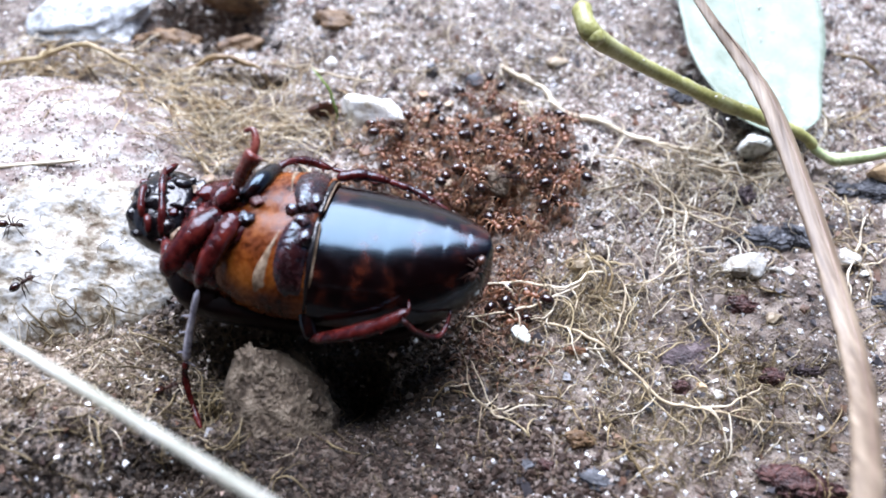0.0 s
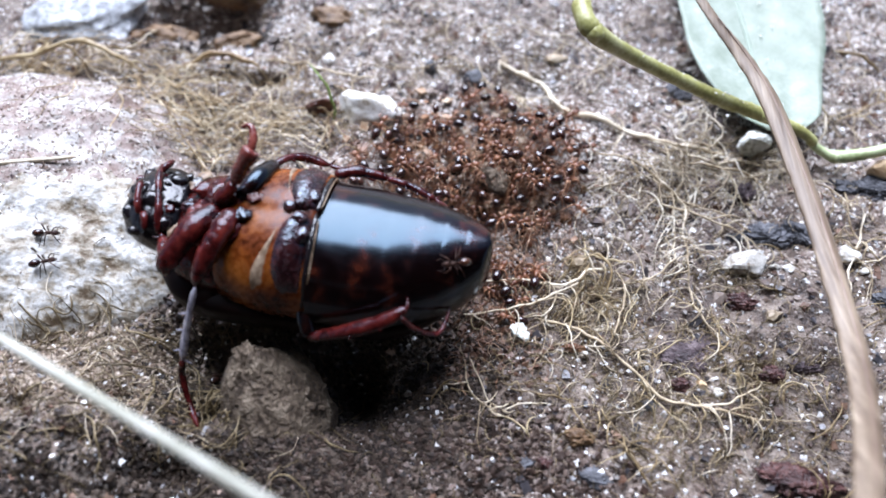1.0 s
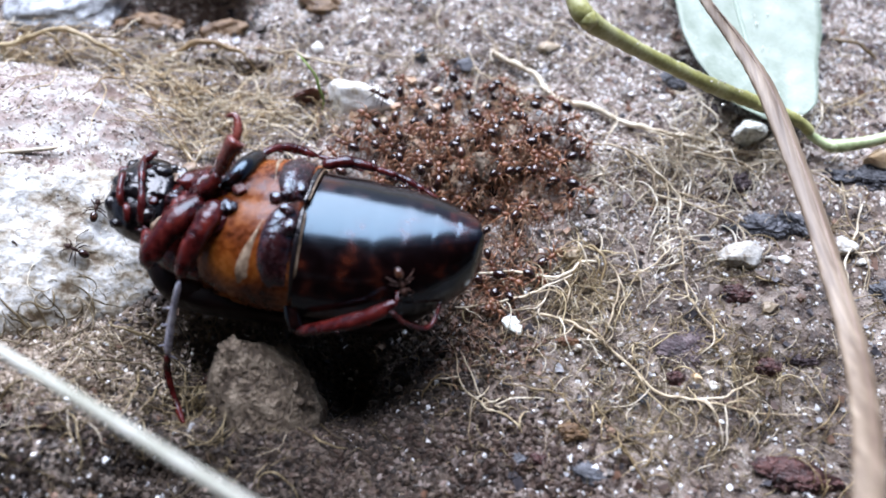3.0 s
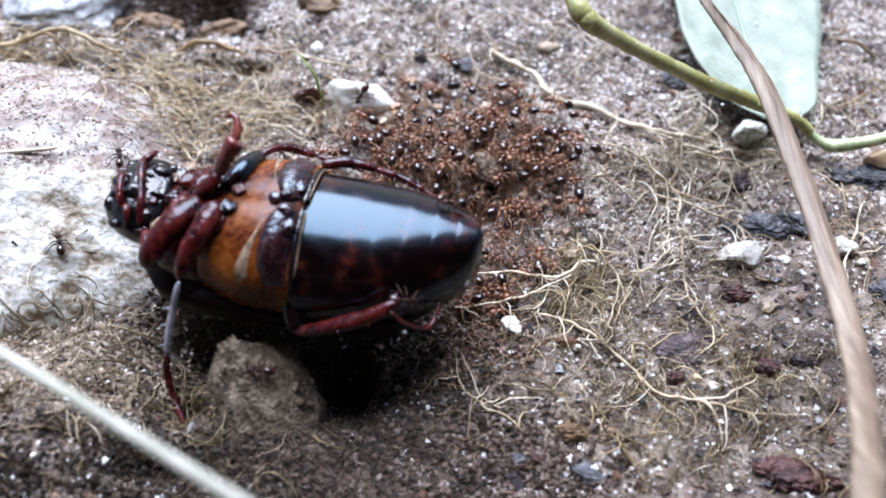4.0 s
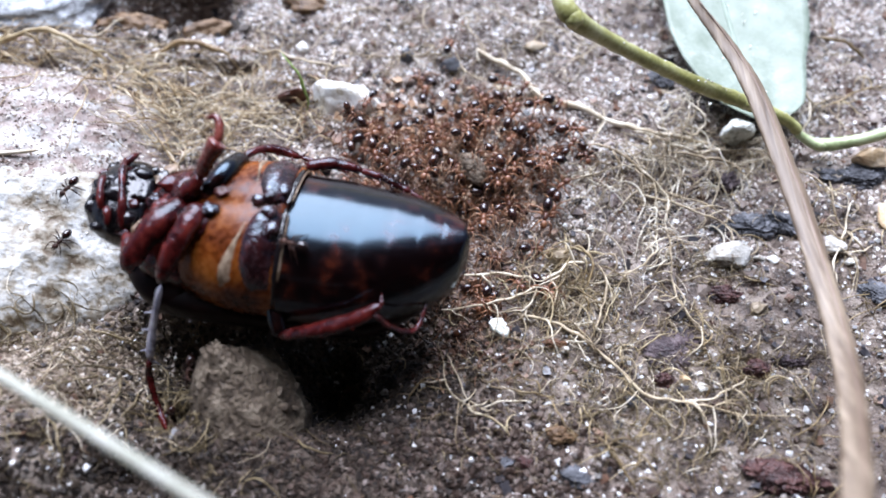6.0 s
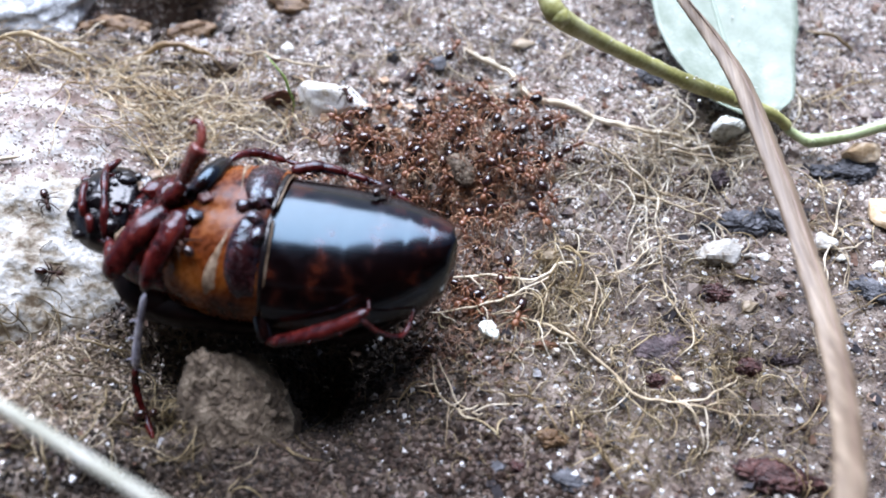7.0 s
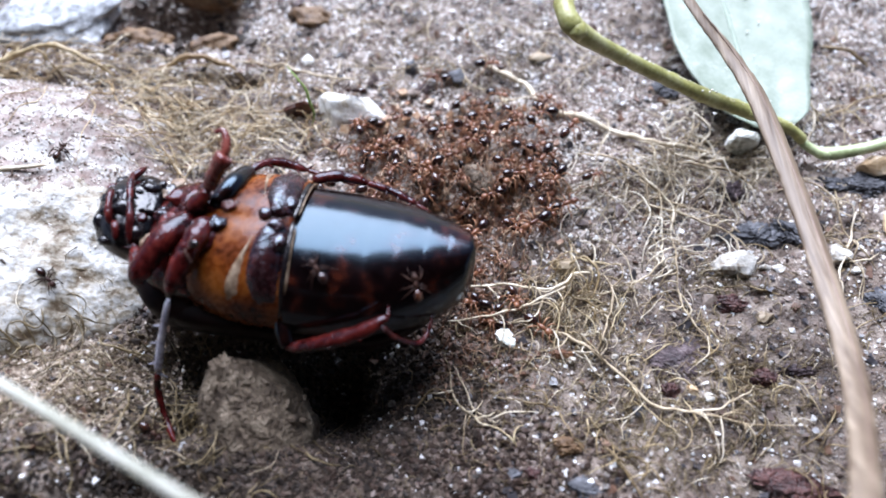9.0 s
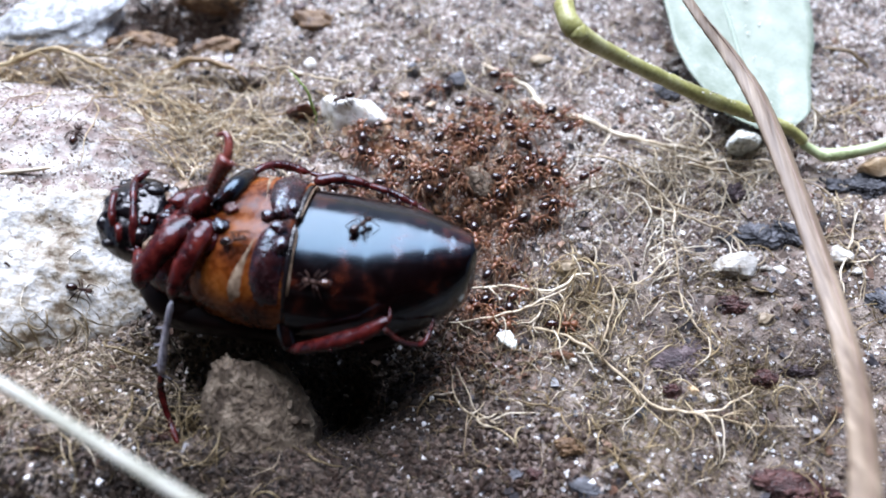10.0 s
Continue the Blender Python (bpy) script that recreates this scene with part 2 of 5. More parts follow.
COXAL = material("coxal_plate_chitin", [(0.3, (0.004, 0.0014, 0.0025)), (0.55, (0.022, 0.0045, 0.005)), (0.8, (0.065, 0.013, 0.010))], size=0.9, fine=0.35, rough=0.12, rough_to=0.35, bump=0.16, spec=0.85, sheen=(0.72, 0.88, 1.0))
BLACK = material("black_chitin", [(0.3, (0.0015, 0.0015, 0.002)), (0.7, (0.008, 0.005, 0.006))], size=1.3, fine=0.5, rough=0.1, rough_to=0.25, bump=0.13, spec=0.6)
RED = material("dark_red_chitin", [(0.3, (0.012, 0.0016, 0.0015)), (0.5, (0.036, 0.004, 0.0036)), (0.75, (0.10, 0.014, 0.010))], size=1.1, fine=0.5, rough=0.1, rough_to=0.26, bump=0.13, spec=0.36, sheen=(0.8, 0.9, 1.0))
# pale base colour paints the bright reflection along one dark tibia
SHEENPAINT = material("chitin_painted_sheen", [(0.3, (0.05, 0.045, 0.06)), (0.45, (0.22, 0.21, 0.26)), (0.75, (0.50, 0.49, 0.55))], size=1.6, fine=0.5, rough=0.06, rough_to=0.2, bump=0.03, spec=1.0, coat=0.5)
RUBY = material("ruby_chitin", [(0.3, (0.03, 0.005, 0.004)), (0.55, (0.09, 0.014, 0.010)), (0.8, (0.2, 0.045, 0.03))], size=2.0, fine=0.4, rough=0.15, rough_to=0.35, bump=0.05, spec=0.6)
AMBER = material("amber_chitin", [(0.3, (0.018, 0.0035, 0.001)), (0.46, (0.10, 0.022, 0.004)), (0.7, (0.24, 0.072, 0.011))], size=3.5, fine=0.5, rough=0.2, rough_to=0.36, bump=0.05, spec=0.25, sheen=(0.8, 0.9, 1.0))
CREAM = material("cream_membrane", [(0.3, (0.07, 0.04, 0.02)), (0.5, (0.17, 0.11, 0.068)), (0.75, (0.36, 0.27, 0.19))], size=1.2, fine=0.3, rough=0.45, bump=0.05)
ANTRED = material("ant_orange_brown", [(0.2, (0.05, 0.016, 0.009)), (0.5, (0.115, 0.039, 0.018)), (0.85, (0.22, 0.09, 0.042))], size=0.8, fine=0.2, rough=0.35, bump=0.005, vary=0.5)
ANTDARK = material("ant_dark_gaster", [(0.2, (0.006, 0.003, 0.003)), (0.6, (0.022, 0.008, 0.006)), (0.9, (0.075, 0.028, 0.014))], size=0.8, fine=0.2, rough=0.13, bump=0.003, spec=0.7, vary=0.4)
ANTLEG = material("ant_leg", [(0.2, (0.10, 0.036, 0.018)), (0.6, (0.28, 0.126, 0.062)), (0.9, (0.48, 0.29, 0.18))], size=0.8, fine=0.2, rough=0.3, bump=0.003, vary=0.5)
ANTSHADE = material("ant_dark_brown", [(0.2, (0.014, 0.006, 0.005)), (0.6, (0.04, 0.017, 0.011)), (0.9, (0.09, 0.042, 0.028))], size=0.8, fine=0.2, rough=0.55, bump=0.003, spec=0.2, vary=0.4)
# dark surfaces of the two added light blockers out of view
SHADEWALL = material("shade_wall_dark", [(0.3, (0.035, 0.03, 0.025)), (0.7, (0.07, 0.06, 0.05))], size=30, fine=2, rough=0.9, bump=0.5)
SHADESLAB = material("shade_slab_dark", [(0.3, (0.03, 0.025, 0.02)), (0.7, (0.06, 0.05, 0.04))], size=30, fine=2, rough=0.85, bump=0.5)


# ---------------------------------------------------------------- mesh helpers (all in mm)
def link_mesh(name, verts, faces, mat, parent=None, label="", smooth=True):
    me = bpy.data.meshes.new(name)
    me.from_pydata((np.asarray(verts, float) * MM).tolist(), [], faces)
    me.materials.append(mat)
    if smooth:
        me.polygons.foreach_set("use_smooth", [True] * len(me.polygons))
    me.update()
    ob = new(name, me)
    if parent is not None:
        ob.parent = parent
    if label:
        tagged(ob, label)
    return ob


def thing(name, at=(0, 0, 0), turn=(0, 0, 0)):
    ob = new(name)
    ob.empty_display_size = 0.002
    ob.matrix_basis = pose(at[0] * MM, at[1] * MM, at[2] * MM, *turn)
    return ob


def spline(points, n):
    """n places evenly along a Catmull-Rom line through the points."""
    p = [Vector(q) for q in points]
    p = [p[0] * 2 - p[1]] + p + [p[-1] * 2 - p[-2]]
    out = []
    for i in range(n):
        u = i / (n - 1) * (len(p) - 3)
        k = min(int(u), len(p) - 4)
        f = u - k
        a, b, c, d = p[k:k + 4]
        out.append(0.5 * (2 * b + (c - a) * f + (2 * a - 5 * b + 4 * c - d) * f * f + (3 * b - a - 3 * c + d) * f ** 3))
    return out


def tube(points, radii, n=20, sides=6, flat=1.0, wob=0.0, up=(0, 0, 1), twist=0.0):
    """A round or flattened tube along a line; radii are spread along it. Returns verts, faces."""
    line = spline(points, n)
    verts, faces = [], []
    upv = Vector(up)
    for i, q in enumerate(line):
        d = (line[min(i + 1, n - 1)] - line[max(i - 1, 0)]).normalized()
        side = d.cross(upv)
        if side.length < 1e-4:
            side = d.cross(Vector((1, 0.2, 0)))
        side.normalize()
        top = side.cross(d)
        f = i / (n - 1) * (len(radii) - 1)
        k = min(int(f), len(radii) - 2)
        r = radii[k] * (1 - f + k) + radii[k + 1] * (f - k)
        r *= 1 + wob * noise.noise(q * 1.7)
        if n >= 8:
            r *= (0.4, 0.85, 1.0)[min(i, n - 1 - i, 2)]
        for s in range(sides):
            a = 2 * math.pi * s / sides + twist * i / (n - 1)
            verts.append(q + side * (math.cos(a) * r) + top * (math.sin(a) * r * flat))
    for i in range(n - 1):
        for s in range(sides):
            t = (s + 1) % sides
            faces.append((i * sides + s, i * sides + t, (i + 1) * sides + t, (i + 1) * sides + s))
    faces.append(tuple(range(sides))[::-1])
    faces.append(tuple(range((n - 1) * sides, n * sides)))
    return verts, faces


def loft(rings, sides=28, power=2.0, caps=True):
    """A body through rings (x, y, z, half width, rise, fall), closed at both ends where caps is set."""
    verts, faces = [], []
    for x, y, z, w, up, down in rings:
        for s in range(sides):
            a = 2 * math.pi * s / sides
            c, d = math.cos(a), math.sin(a)
            c = math.copysign(abs(c) ** (2 / power), c)
            d = math.copysign(abs(d) ** (2 / power), d)
            verts.append((x, y + w * c, z + (up if d > 0 else down) * d))
    n = len(rings)
    for i in range(n - 1):
        for s in range(sides):
            t = (s + 1) % sides
            faces.append((i * sides + s, i * sides + t, (i + 1) * sides + t, (i + 1) * sides + s))
    if caps:
        faces.append(tuple(range(sides))[::-1])
        faces.append(tuple(range((n - 1) * sides, n * sides)))
    return verts, faces


def smooth_rings(keys, n):
    """n rings on a smooth line through the given ones."""
    lo = spline([k[:3] for k in keys], n)
    hi = spline([k[3:] for k in keys], n)
    return [(*a, max(b[0], 0.02), max(b[1], 0.02), max(b[2], 0.02)) for a, b in zip(lo, hi)]


def ball(centre, half, rings=8, sides=12, turn=0.0, lean=0.0):
    m = Matrix.Translation(centre) @ Euler((0, lean, turn)).to_matrix().to_4x4()
    verts, faces = [m @ Vector((-half[0], 0, 0))], []
    for i in range(1, rings):
        a = math.pi * i / rings
        for s in range(sides):
            b = 2 * math.pi * s / sides
            verts.append(m @ Vector((-half[0] * math.cos(a), half[1] * math.sin(a) * math.cos(b), half[2] * math.sin(a) * math.sin(b))))
    verts.append(m @ Vector((half[0], 0, 0)))
    for s in range(sides):
        t = (s + 1) % sides
        faces.append((0, 1 + t, 1 + s))
        for i in range(rings - 2):
            p, q = 1 + i * sides, 1 + (i + 1) * sides
            faces.append((p + s, p + t, q + t, q + s))
        faces.append((1 + (rings - 2) * sides + s, 1 + (rings - 2) * sides + t, len(verts) - 1))
    return verts, faces


def joined(*pieces):
    verts, faces = [], []
    for v, f in pieces:
        o = len(verts)
        verts += list(v)
        faces += [tuple(i + o for i in g) for g in f]
    return verts, faces


def lump(half, seed, rough=0.25, level=3, chop=0.0, grain=0.0):
    """A stone or crumb: a ball pushed about by noise, its flanks cut by a few random planes where chop is set."""
    bm = bmesh.new()
    bmesh.ops.create_icosphere(bm, subdivisions=level, radius=1.0)
    rnd = random.Random(seed)
    off = Vector((rnd.uniform(-50, 50), rnd.uniform(-50, 50), rnd.uniform(-50, 50)))
    cuts = [(Vector((rnd.gauss(0, 1), rnd.gauss(0, 1), rnd.gauss(0, 0.7))).normalized(), rnd.uniform(0.5, 0.8)) for _ in range(9)] if chop else []
    verts = []
    for v in bm.verts:
        p = v.co.copy()
        for n, d in cuts:
            over = p.dot(n) - d
            if over > 0:
                p -= n * over * chop
        p *= 1 + rough * noise.noise(p * 1.3 + off) + rough * 0.5 * noise.noise(p * 3.1 + off) + grain * noise.noise(p * 9 + off)
        verts.append((p.x * half[0], p.y * half[1], p.z * half[2]))
    faces = [tuple(v.index for v in f.verts) for f in bm.faces]
    bm.free()
    return verts, faces


# ---------------------------------------------------------------- ground
DIPS = [(-24.5, 70.4, 4.4, 2.2, -8.0), (-20.5, 66.5, 1.6, 1.2, -1.6), (-25.0, 64.2, 1.3, 0.8, -1.5), (-17.9, 60.6, 1.5, 0.6, -4.5), (4.5, 43.2, 4.2, 2.2, -1.6), (-22.6, 61.0, 1.9, 0.6, -2.6), (-29.5, 70.5, 4.0, 2.0, -1.8), (-7.3, 27.6, 4.3, 3.5, -7.5), (-4.0, 32.0, 5.0, 3.0, -2.5), (-15.0, 33.0, 9.0, 6.0, -1.5), (-17.2, 30.6, 4.2, 2.9, -6.5),
        (-18.5, 24.0, 1.6, 1.2, -1.5), (-22.0, 17.5, 7.0, 2.5, -1.8), (31.5, 41.0, 3.0, 1.8, -1.0), (29.9, 28.3, 1.8, 0.5, -0.8),
        (4.5, 49.0, 11.0, 7.0, 1.1), (-31.0, 21.0, 13.0, 9.0, 4.5), (26.5, 50.0, 4.0, 2.5, -0.9), (0.5, 42.0, 3.0, 2.0, -1.0), (14.5, 35.0, 3.5, 2.0, -0.6),
        (-12.8, 22.4, 5.0, 3.4, 1.4), (-27.0, 21.5, 1.6, 1.0, -1.6), (-20.0, 19.6, 2.6, 1.0, -1.6), (-24.5, 25.2, 1.2, 0.9, -1.5), (-31.5, 24.0, 1.4, 0.9, -1.4), (17.0, 20.0, 6.0, 3.0, 0.5)]


def height(x, y):
    """The height of the soil in mm."""
    far = max(0.0, math.hypot(x, y - 45) - 70) / 60
    h = 0.75 * noise.noise((x / 9, y / 9, 0.3)) + 0.48 * noise.noise((x / 3.4, y / 3.4, 7.3))
    h += 0.36 * noise.noise((x / 1.5, y / 1.5, 3.1)) + 0.13 * noise.noise((x / 0.55, y / 0.55, 9.7))
    h *= 1 / (1 + 0.2 * far)
    for cx, cy, rx, ry, d in DIPS:
        u = ((x - cx) / rx) ** 2 + ((y - cy) / ry) ** 2
        if u < 6:
            h += d * math.exp(-u)
    return h


def ground():
    step = 0.26
    xs = list(np.arange(-58, 58.01, step))
    ys = list(np.arange(4, 92.01, step))
    grow = [0.4 * 1.32 ** i for i in range(46)]
    tail = np.cumsum(grow)
    xs = [xs[0] - t for t in tail[::-1]] + xs + [xs[-1] + t for t in tail]
    ys = [ys[0] - t for t in tail[::-1]] + ys + [ys[-1] + t for t in tail]
    verts = [(x, y, height(x, y) if abs(x) < 2000 and abs(y) < 2000 else 0.0) for y in ys for x in xs]
    w = len(xs)
    faces = [(j * w + i, j * w + i + 1, (j + 1) * w + i + 1, (j + 1) * w + i) for j in range(len(ys) - 1) for i in range(w - 1)]
    ob = link_mesh("ground", verts, faces, SOIL)
    return tagged(ob, "damp grey-brown sandy soil strewn with grains", "ground", kind="structure")


ground()


def grains(name, count, lo, hi, mat, seed, label, squash=0.7, sink=0.2, area=(-54, 54, 8, 84), falloff=2.2, on=None, soft=0.0, shard=False, clump=0.0):
    """Loose angular grains scattered over the soil, joined into one."""
    rng = np.random.RandomState(seed)
    bm = bmesh.new()
    if shard:
        bmesh.ops.create_cube(bm, size=1.3)
        bmesh.ops.triangulate(bm, faces=bm.faces[:])
    else:
        bmesh.ops.create_icosphere(bm, subdivisions=1, radius=1.0)
    if not shard and hi < 0.5:
        bm.clear()
        six = [bm.verts.new(q) for q in ((1.1, 0, 0), (0, 1.1, 0), (-1.1, 0, 0), (0, -1.1, 0), (0, 0, 1.1), (0, 0, -1.1))]
        for k in range(4):
            bm.faces.new((six[k], six[(k + 1) % 4], six[4]))
            bm.faces.new((six[(k + 1) % 4], six[k], six[5]))
        bm.verts.index_update()
    base = np.array([v.co[:] for v in bm.verts])
    tri = np.array([[v.index for v in f.verts] for f in bm.faces])
    bm.free()
    verts = np.empty((count, len(base), 3))
    for i in range(count):
        while True:
            y = area[2] + (area[3] - area[2]) * rng.rand()
            x = area[0] + (area[1] - area[0]) * rng.rand()
            inside = min(x - area[0], area[1] - x, y - area[2], area[3] - y) * (1 + 0.9 * noise.noise((x / 5, y / 5, seed)))
            if clump and rng.rand() > 0.72 + 1.3 * noise.noise((x / clump, y / clump, seed)):
                continue
            if rng.rand() * soft <= inside:
                break
        r = lo + (hi - lo) * rng.rand() ** falloff
        ground_z = (on or height)(x, y)
        if ground_z is None:
            ground_z = -3.0
        shape = base * (1 + rng.uniform(-0.3, 0.3, (len(base), 1))) * np.array([1, rng.uniform(0.6, 1), squash * rng.uniform(0.7, 1.2)]) * r
        a, b = rng.rand() * 6.28, rng.uniform(-0.9, 0.9)
        ca, sa, cb, sb = math.cos(a), math.sin(a), math.cos(b), math.sin(b)
        rot = np.array([[ca, -sa, 0], [sa, ca, 0], [0, 0, 1]]) @ np.array([[cb, 0, sb], [0, 1, 0], [-sb, 0, cb]])
        verts[i] = shape @ rot.T + (x, y, ground_z + r * sink)
    faces = (tri[None] + (np.arange(count) * len(base))[:, None, None]).reshape(-1, 3).tolist()
    ob = link_mesh(name, verts.reshape(-1, 3), faces, mat, smooth=False)
    return tagged(ob, label, "sand", kind="stuff")


grains("soil_crumbs", 40000, 0.04, 0.30, CRUMB, 11, "small brown soil crumbs lying on the ground", sink=0.0, falloff=2.6)
grains("quartz_grains", 17000, 0.04, 0.30, QUARTZ, 12, "glinting white quartz sand grains on the soil", falloff=2.6, sink=0.1, shard=True)
# dense dark humus in these two stands in for shade on the near soil
grains("humus_crumbs", 34000, 0.06, 0.42, SHADYHUMUS, 17, "dark brown humus crumbs, deepened for the shade on the near soil", area=(-25, 6, -8, 36), soft=9, falloff=1.9)
grains("humus_crumbs", 9000, 0.06, 0.38, SHADYHUMUS, 34, "humus crumbs coloured black-brown for the shade before the clod", area=(-19, -1, 9, 24), soft=5, falloff=2.0)
grains("loam_crumbs", 13000, 0.06, 0.42, LOAM, 30, "dark brown loam crumbs in front of the beetle", area=(-16, 15, 4, 26), soft=7, falloff=2.0)
grains("soil_lumps", 900, 0.25, 0.95, CRUMB, 31, "brown lumps of damp soil among the sand", area=(-50, 52, 34, 80), squash=0.45, sink=-0.1, falloff=2.2)
# pale sand, thickened here to paint in the stronger light on the far side
grains("pale_sand", 92000, 0.04, 0.27, PALESAND, 16, "pale sand strewn over the far soil, denser for the brighter light there", area=(-56, 56, 36, 92), soft=7, falloff=2.2, squash=0.6, sink=0.0, clump=5.0)
grains("bright_quartz", 2600, 0.10, 0.36, BRIGHTQUARTZ, 29, "bright white quartz grains scattered over the soil", falloff=2.0, sink=0.15)
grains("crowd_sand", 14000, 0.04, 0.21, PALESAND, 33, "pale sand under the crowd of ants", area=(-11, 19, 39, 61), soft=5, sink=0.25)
grains("bark_flecks", 3000, 0.10, 0.55, REDCRUMB, 19, "reddish brown bark flecks strewn over the soil", squash=0.35, shard=True)
grains("slate_flecks", 1300, 0.12, 0.6, DARKGRAIN, 20, "dark grey stone flecks in the soil", squash=0.4, shard=True)
# dark crumbs paint the shade of the near left corner
grains("leaf_mould", 9000, 0.06, 0.4, SHADYHUMUS, 26, "dark crumbs for the shade under the bleached stem", area=(-54, -12, 4, 24), soft=5, falloff=2.0)
grains("clod_crumbs", 14000, 0.05, 0.40, CLODCRUMB, 22, "grey-buff crumbs of dry soil heaped beside the rock", area=(-54, -19, 22, 34), soft=5, falloff=2.4, sink=0.0)
grains("rusty_debris", 1700, 0.08, 0.34, REDCRUMB, 27, "reddish brown crumbs and shreds beside the beetle's tail", area=(-1, 9, 27, 40), soft=4, sink=0.3, shard=True)
grains("tan_flakes", 500, 0.15, 0.7, TANFLAKE, 24, "tan and orange-brown flakes matted among the ants", squash=0.25, sink=0.6, area=(-10, 14, 39, 59), soft=8, falloff=1.6, shard=True)
grains("hollow_debris", 260, 0.15, 0.8, SHADYHUMUS, 28, "dark brown leaf shreds about the hollows", squash=0.3, sink=0.4, area=(-33, -16, 64, 76), soft=4, falloff=2.0, shard=True)
grains("dark_grains", 3000, 0.08, 0.34, DARKGRAIN, 13, "dark grey mineral grains on the soil", shard=True)


# ---------------------------------------------------------------- rocks and pebbles
def stone(name, at, half, turn, mat, label, seed, rough=0.2, level=4, chop=0.8, category="stone", group="", grain=0.03):
    v, f = lump(half, seed, rough, level, chop, grain)
    ob = link_mesh(name, v, f, mat, smooth=level > 3)
    ob.matrix_basis = pose(at[0] * MM, at[1] * MM, at[2] * MM, 0, 0, turn)
    return tagged(ob, label, category, group)



def boulder_z(x, y):
    """The top of the big rock in mm; None beside it."""
    dx, dy = x + 40.0, y - 46.0
    a = math.atan2(dy, dx)
    p = 2.1 if dy > 0 else 2.6
    u = (abs(dx / 18.8) ** p + abs(dy / (15.4 if dy > 0 else 18.5)) ** p) ** (1 / p) * (1 + 0.07 * noise.noise((math.cos(a) * 1.6, math.sin(a) * 1.6, 4.4)))
    if u >= 1:
        return None
    z = -1.2 + 7.6 * (1 - u ** 2.2) ** 0.72
    z += 0.8 * noise.noise((x / 6, y / 6, 5.5)) + 0.40 * noise.noise((x / 2.2, y / 2.2, 2.5)) + 0.18 * noise.noise((x / 0.8, y / 0.8, 8.5))
    return z


def boulder():
    rings, sides = 110, 260
    verts, faces = [(-40.0, 46.0, boulder_z(-40.0, 46.0))], []
    for j in range(1, rings + 1):
        for s in range(sides):
            a = 2 * math.pi * s / sides
            r = (1 - (1 - j / rings) ** 1.5) * 1.22
            x, y = -40.0 + 18.8 * r * math.cos(a), 46.0 + (15.4 if math.sin(a) > 0 else 18.5) * r * math.sin(a)
            z = boulder_z(x, y)
            verts.append((x, y, -2.5 if z is None else z))
    for s in range(sides):
        q = (s + 1) % sides
        faces.append((0, 1 + s, 1 + q))
        for j in range(rings - 1):
            k = 1 + j * sides
            faces.append((k + s, k + sides + s, k + sides + q, k + q))
    faces.append(tuple(range(1 + (rings - 1) * sides, 1 + rings * sides))[::-1])
    return tagged(link_mesh("boulder", verts, faces, ROCK), "pale pinkish-grey weathered rock, rounded and sandy, beside the beetle", "rock")


def rock_crust(parent):
    """A thin whitish crust that covers the near flank of the rock, ragged at its edges."""
    n, m = 130, 120
    verts, faces, inside = [], [], []
    for j in range(m):
        for i in range(n):
            x, y = -54 + 34 * i / (n - 1), 27.5 + 21 * j / (m - 1)
            z = boulder_z(x, y)
            edge = (43.5 - y) / 4 + 1.5 * noise.noise((x / 4.5, y / 4.5, 1.2)) + 0.8 * noise.noise((x / 1.4, y / 1.4, 3.4))
            edge = min(edge, (x + 53) / 2)
            inside.append(z is not None)
            verts.append((x, y, -3.0 if z is None else z + 0.16 * max(-1.0, min(1.0, edge)) + 0.12 * noise.noise((x / 1.1, y / 1.1, 2.0)) + 0.06 * noise.noise((x / 0.5, y / 0.5, 6.0))))
    for j in range(m - 1):
        for i in range(n - 1):
            q = (j * n + i, j * n + i + 1, (j + 1) * n + i + 1, (j + 1) * n + i)
            if all(inside[k] for k in q):
                faces.append(q)
    return link_mesh("crust", verts, faces, CRUST, parent, "whitish mineral crust on the rock's flank")


rock_crust(boulder())


def rise(x, y):
    """The soil or the rock on it."""
    z = boulder_z(x, y)
    return height(x, y) if z is None else max(z, height(x, y))


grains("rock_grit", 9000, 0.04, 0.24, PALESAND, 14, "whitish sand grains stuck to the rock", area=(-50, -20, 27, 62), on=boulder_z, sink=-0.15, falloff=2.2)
grains("rock_specks", 3500, 0.04, 0.26, CRUMB, 32, "brown and grey specks stuck to the rock", area=(-50, -20, 27, 62), on=boulder_z, sink=-0.2, falloff=2.2)
grains("rock_crumbs", 5000, 0.03, 0.16, CLODCRUMB, 15, "buff gritty crumbs lying on the rock", area=(-50, -20, 27, 62), on=boulder_z, sink=-0.1)
stone("grey_stone", (-38.5, 69.4, 0.2), (8.6, 5.2, 2.0), 8, GREYROCK, "bluish grey stone half buried in the soil", 8, 0.2, 5, 0.7, "stone")
stone("brown_clod", (-29.6, 67.0, -1.2), (3.6, 1.8, 1.7), -6, BROWNCLOD, "orange-brown earth clod at the edge of a dark hollow", 9, 0.4, 5, 0.3, "clod", grain=0.1)
stone("earth_lump", (-21.0, 75.5, -0.4), (6.0, 3.0, 2.5), 5, BROWNCLOD, "dark brown earth lump behind a hollow", 10, 0.4, 5, 0.3, "clod", grain=0.1)
stone("brown_clod", (-21.5, 66.6, -0.6), (2.2, 1.2, 1.0), 20, BROWNCLOD, "dark brown earth crumb beside a hollow", 12, 0.4, 4, 0.3, "clod", grain=0.1)
stone("brown_clod", (-11.5, 69.8, -0.6), (3.0, 1.6, 1.3), -15, BROWNCLOD, "dark brown earth crumb on the soil", 13, 0.4, 4, 0.3, "clod", grain=0.1)


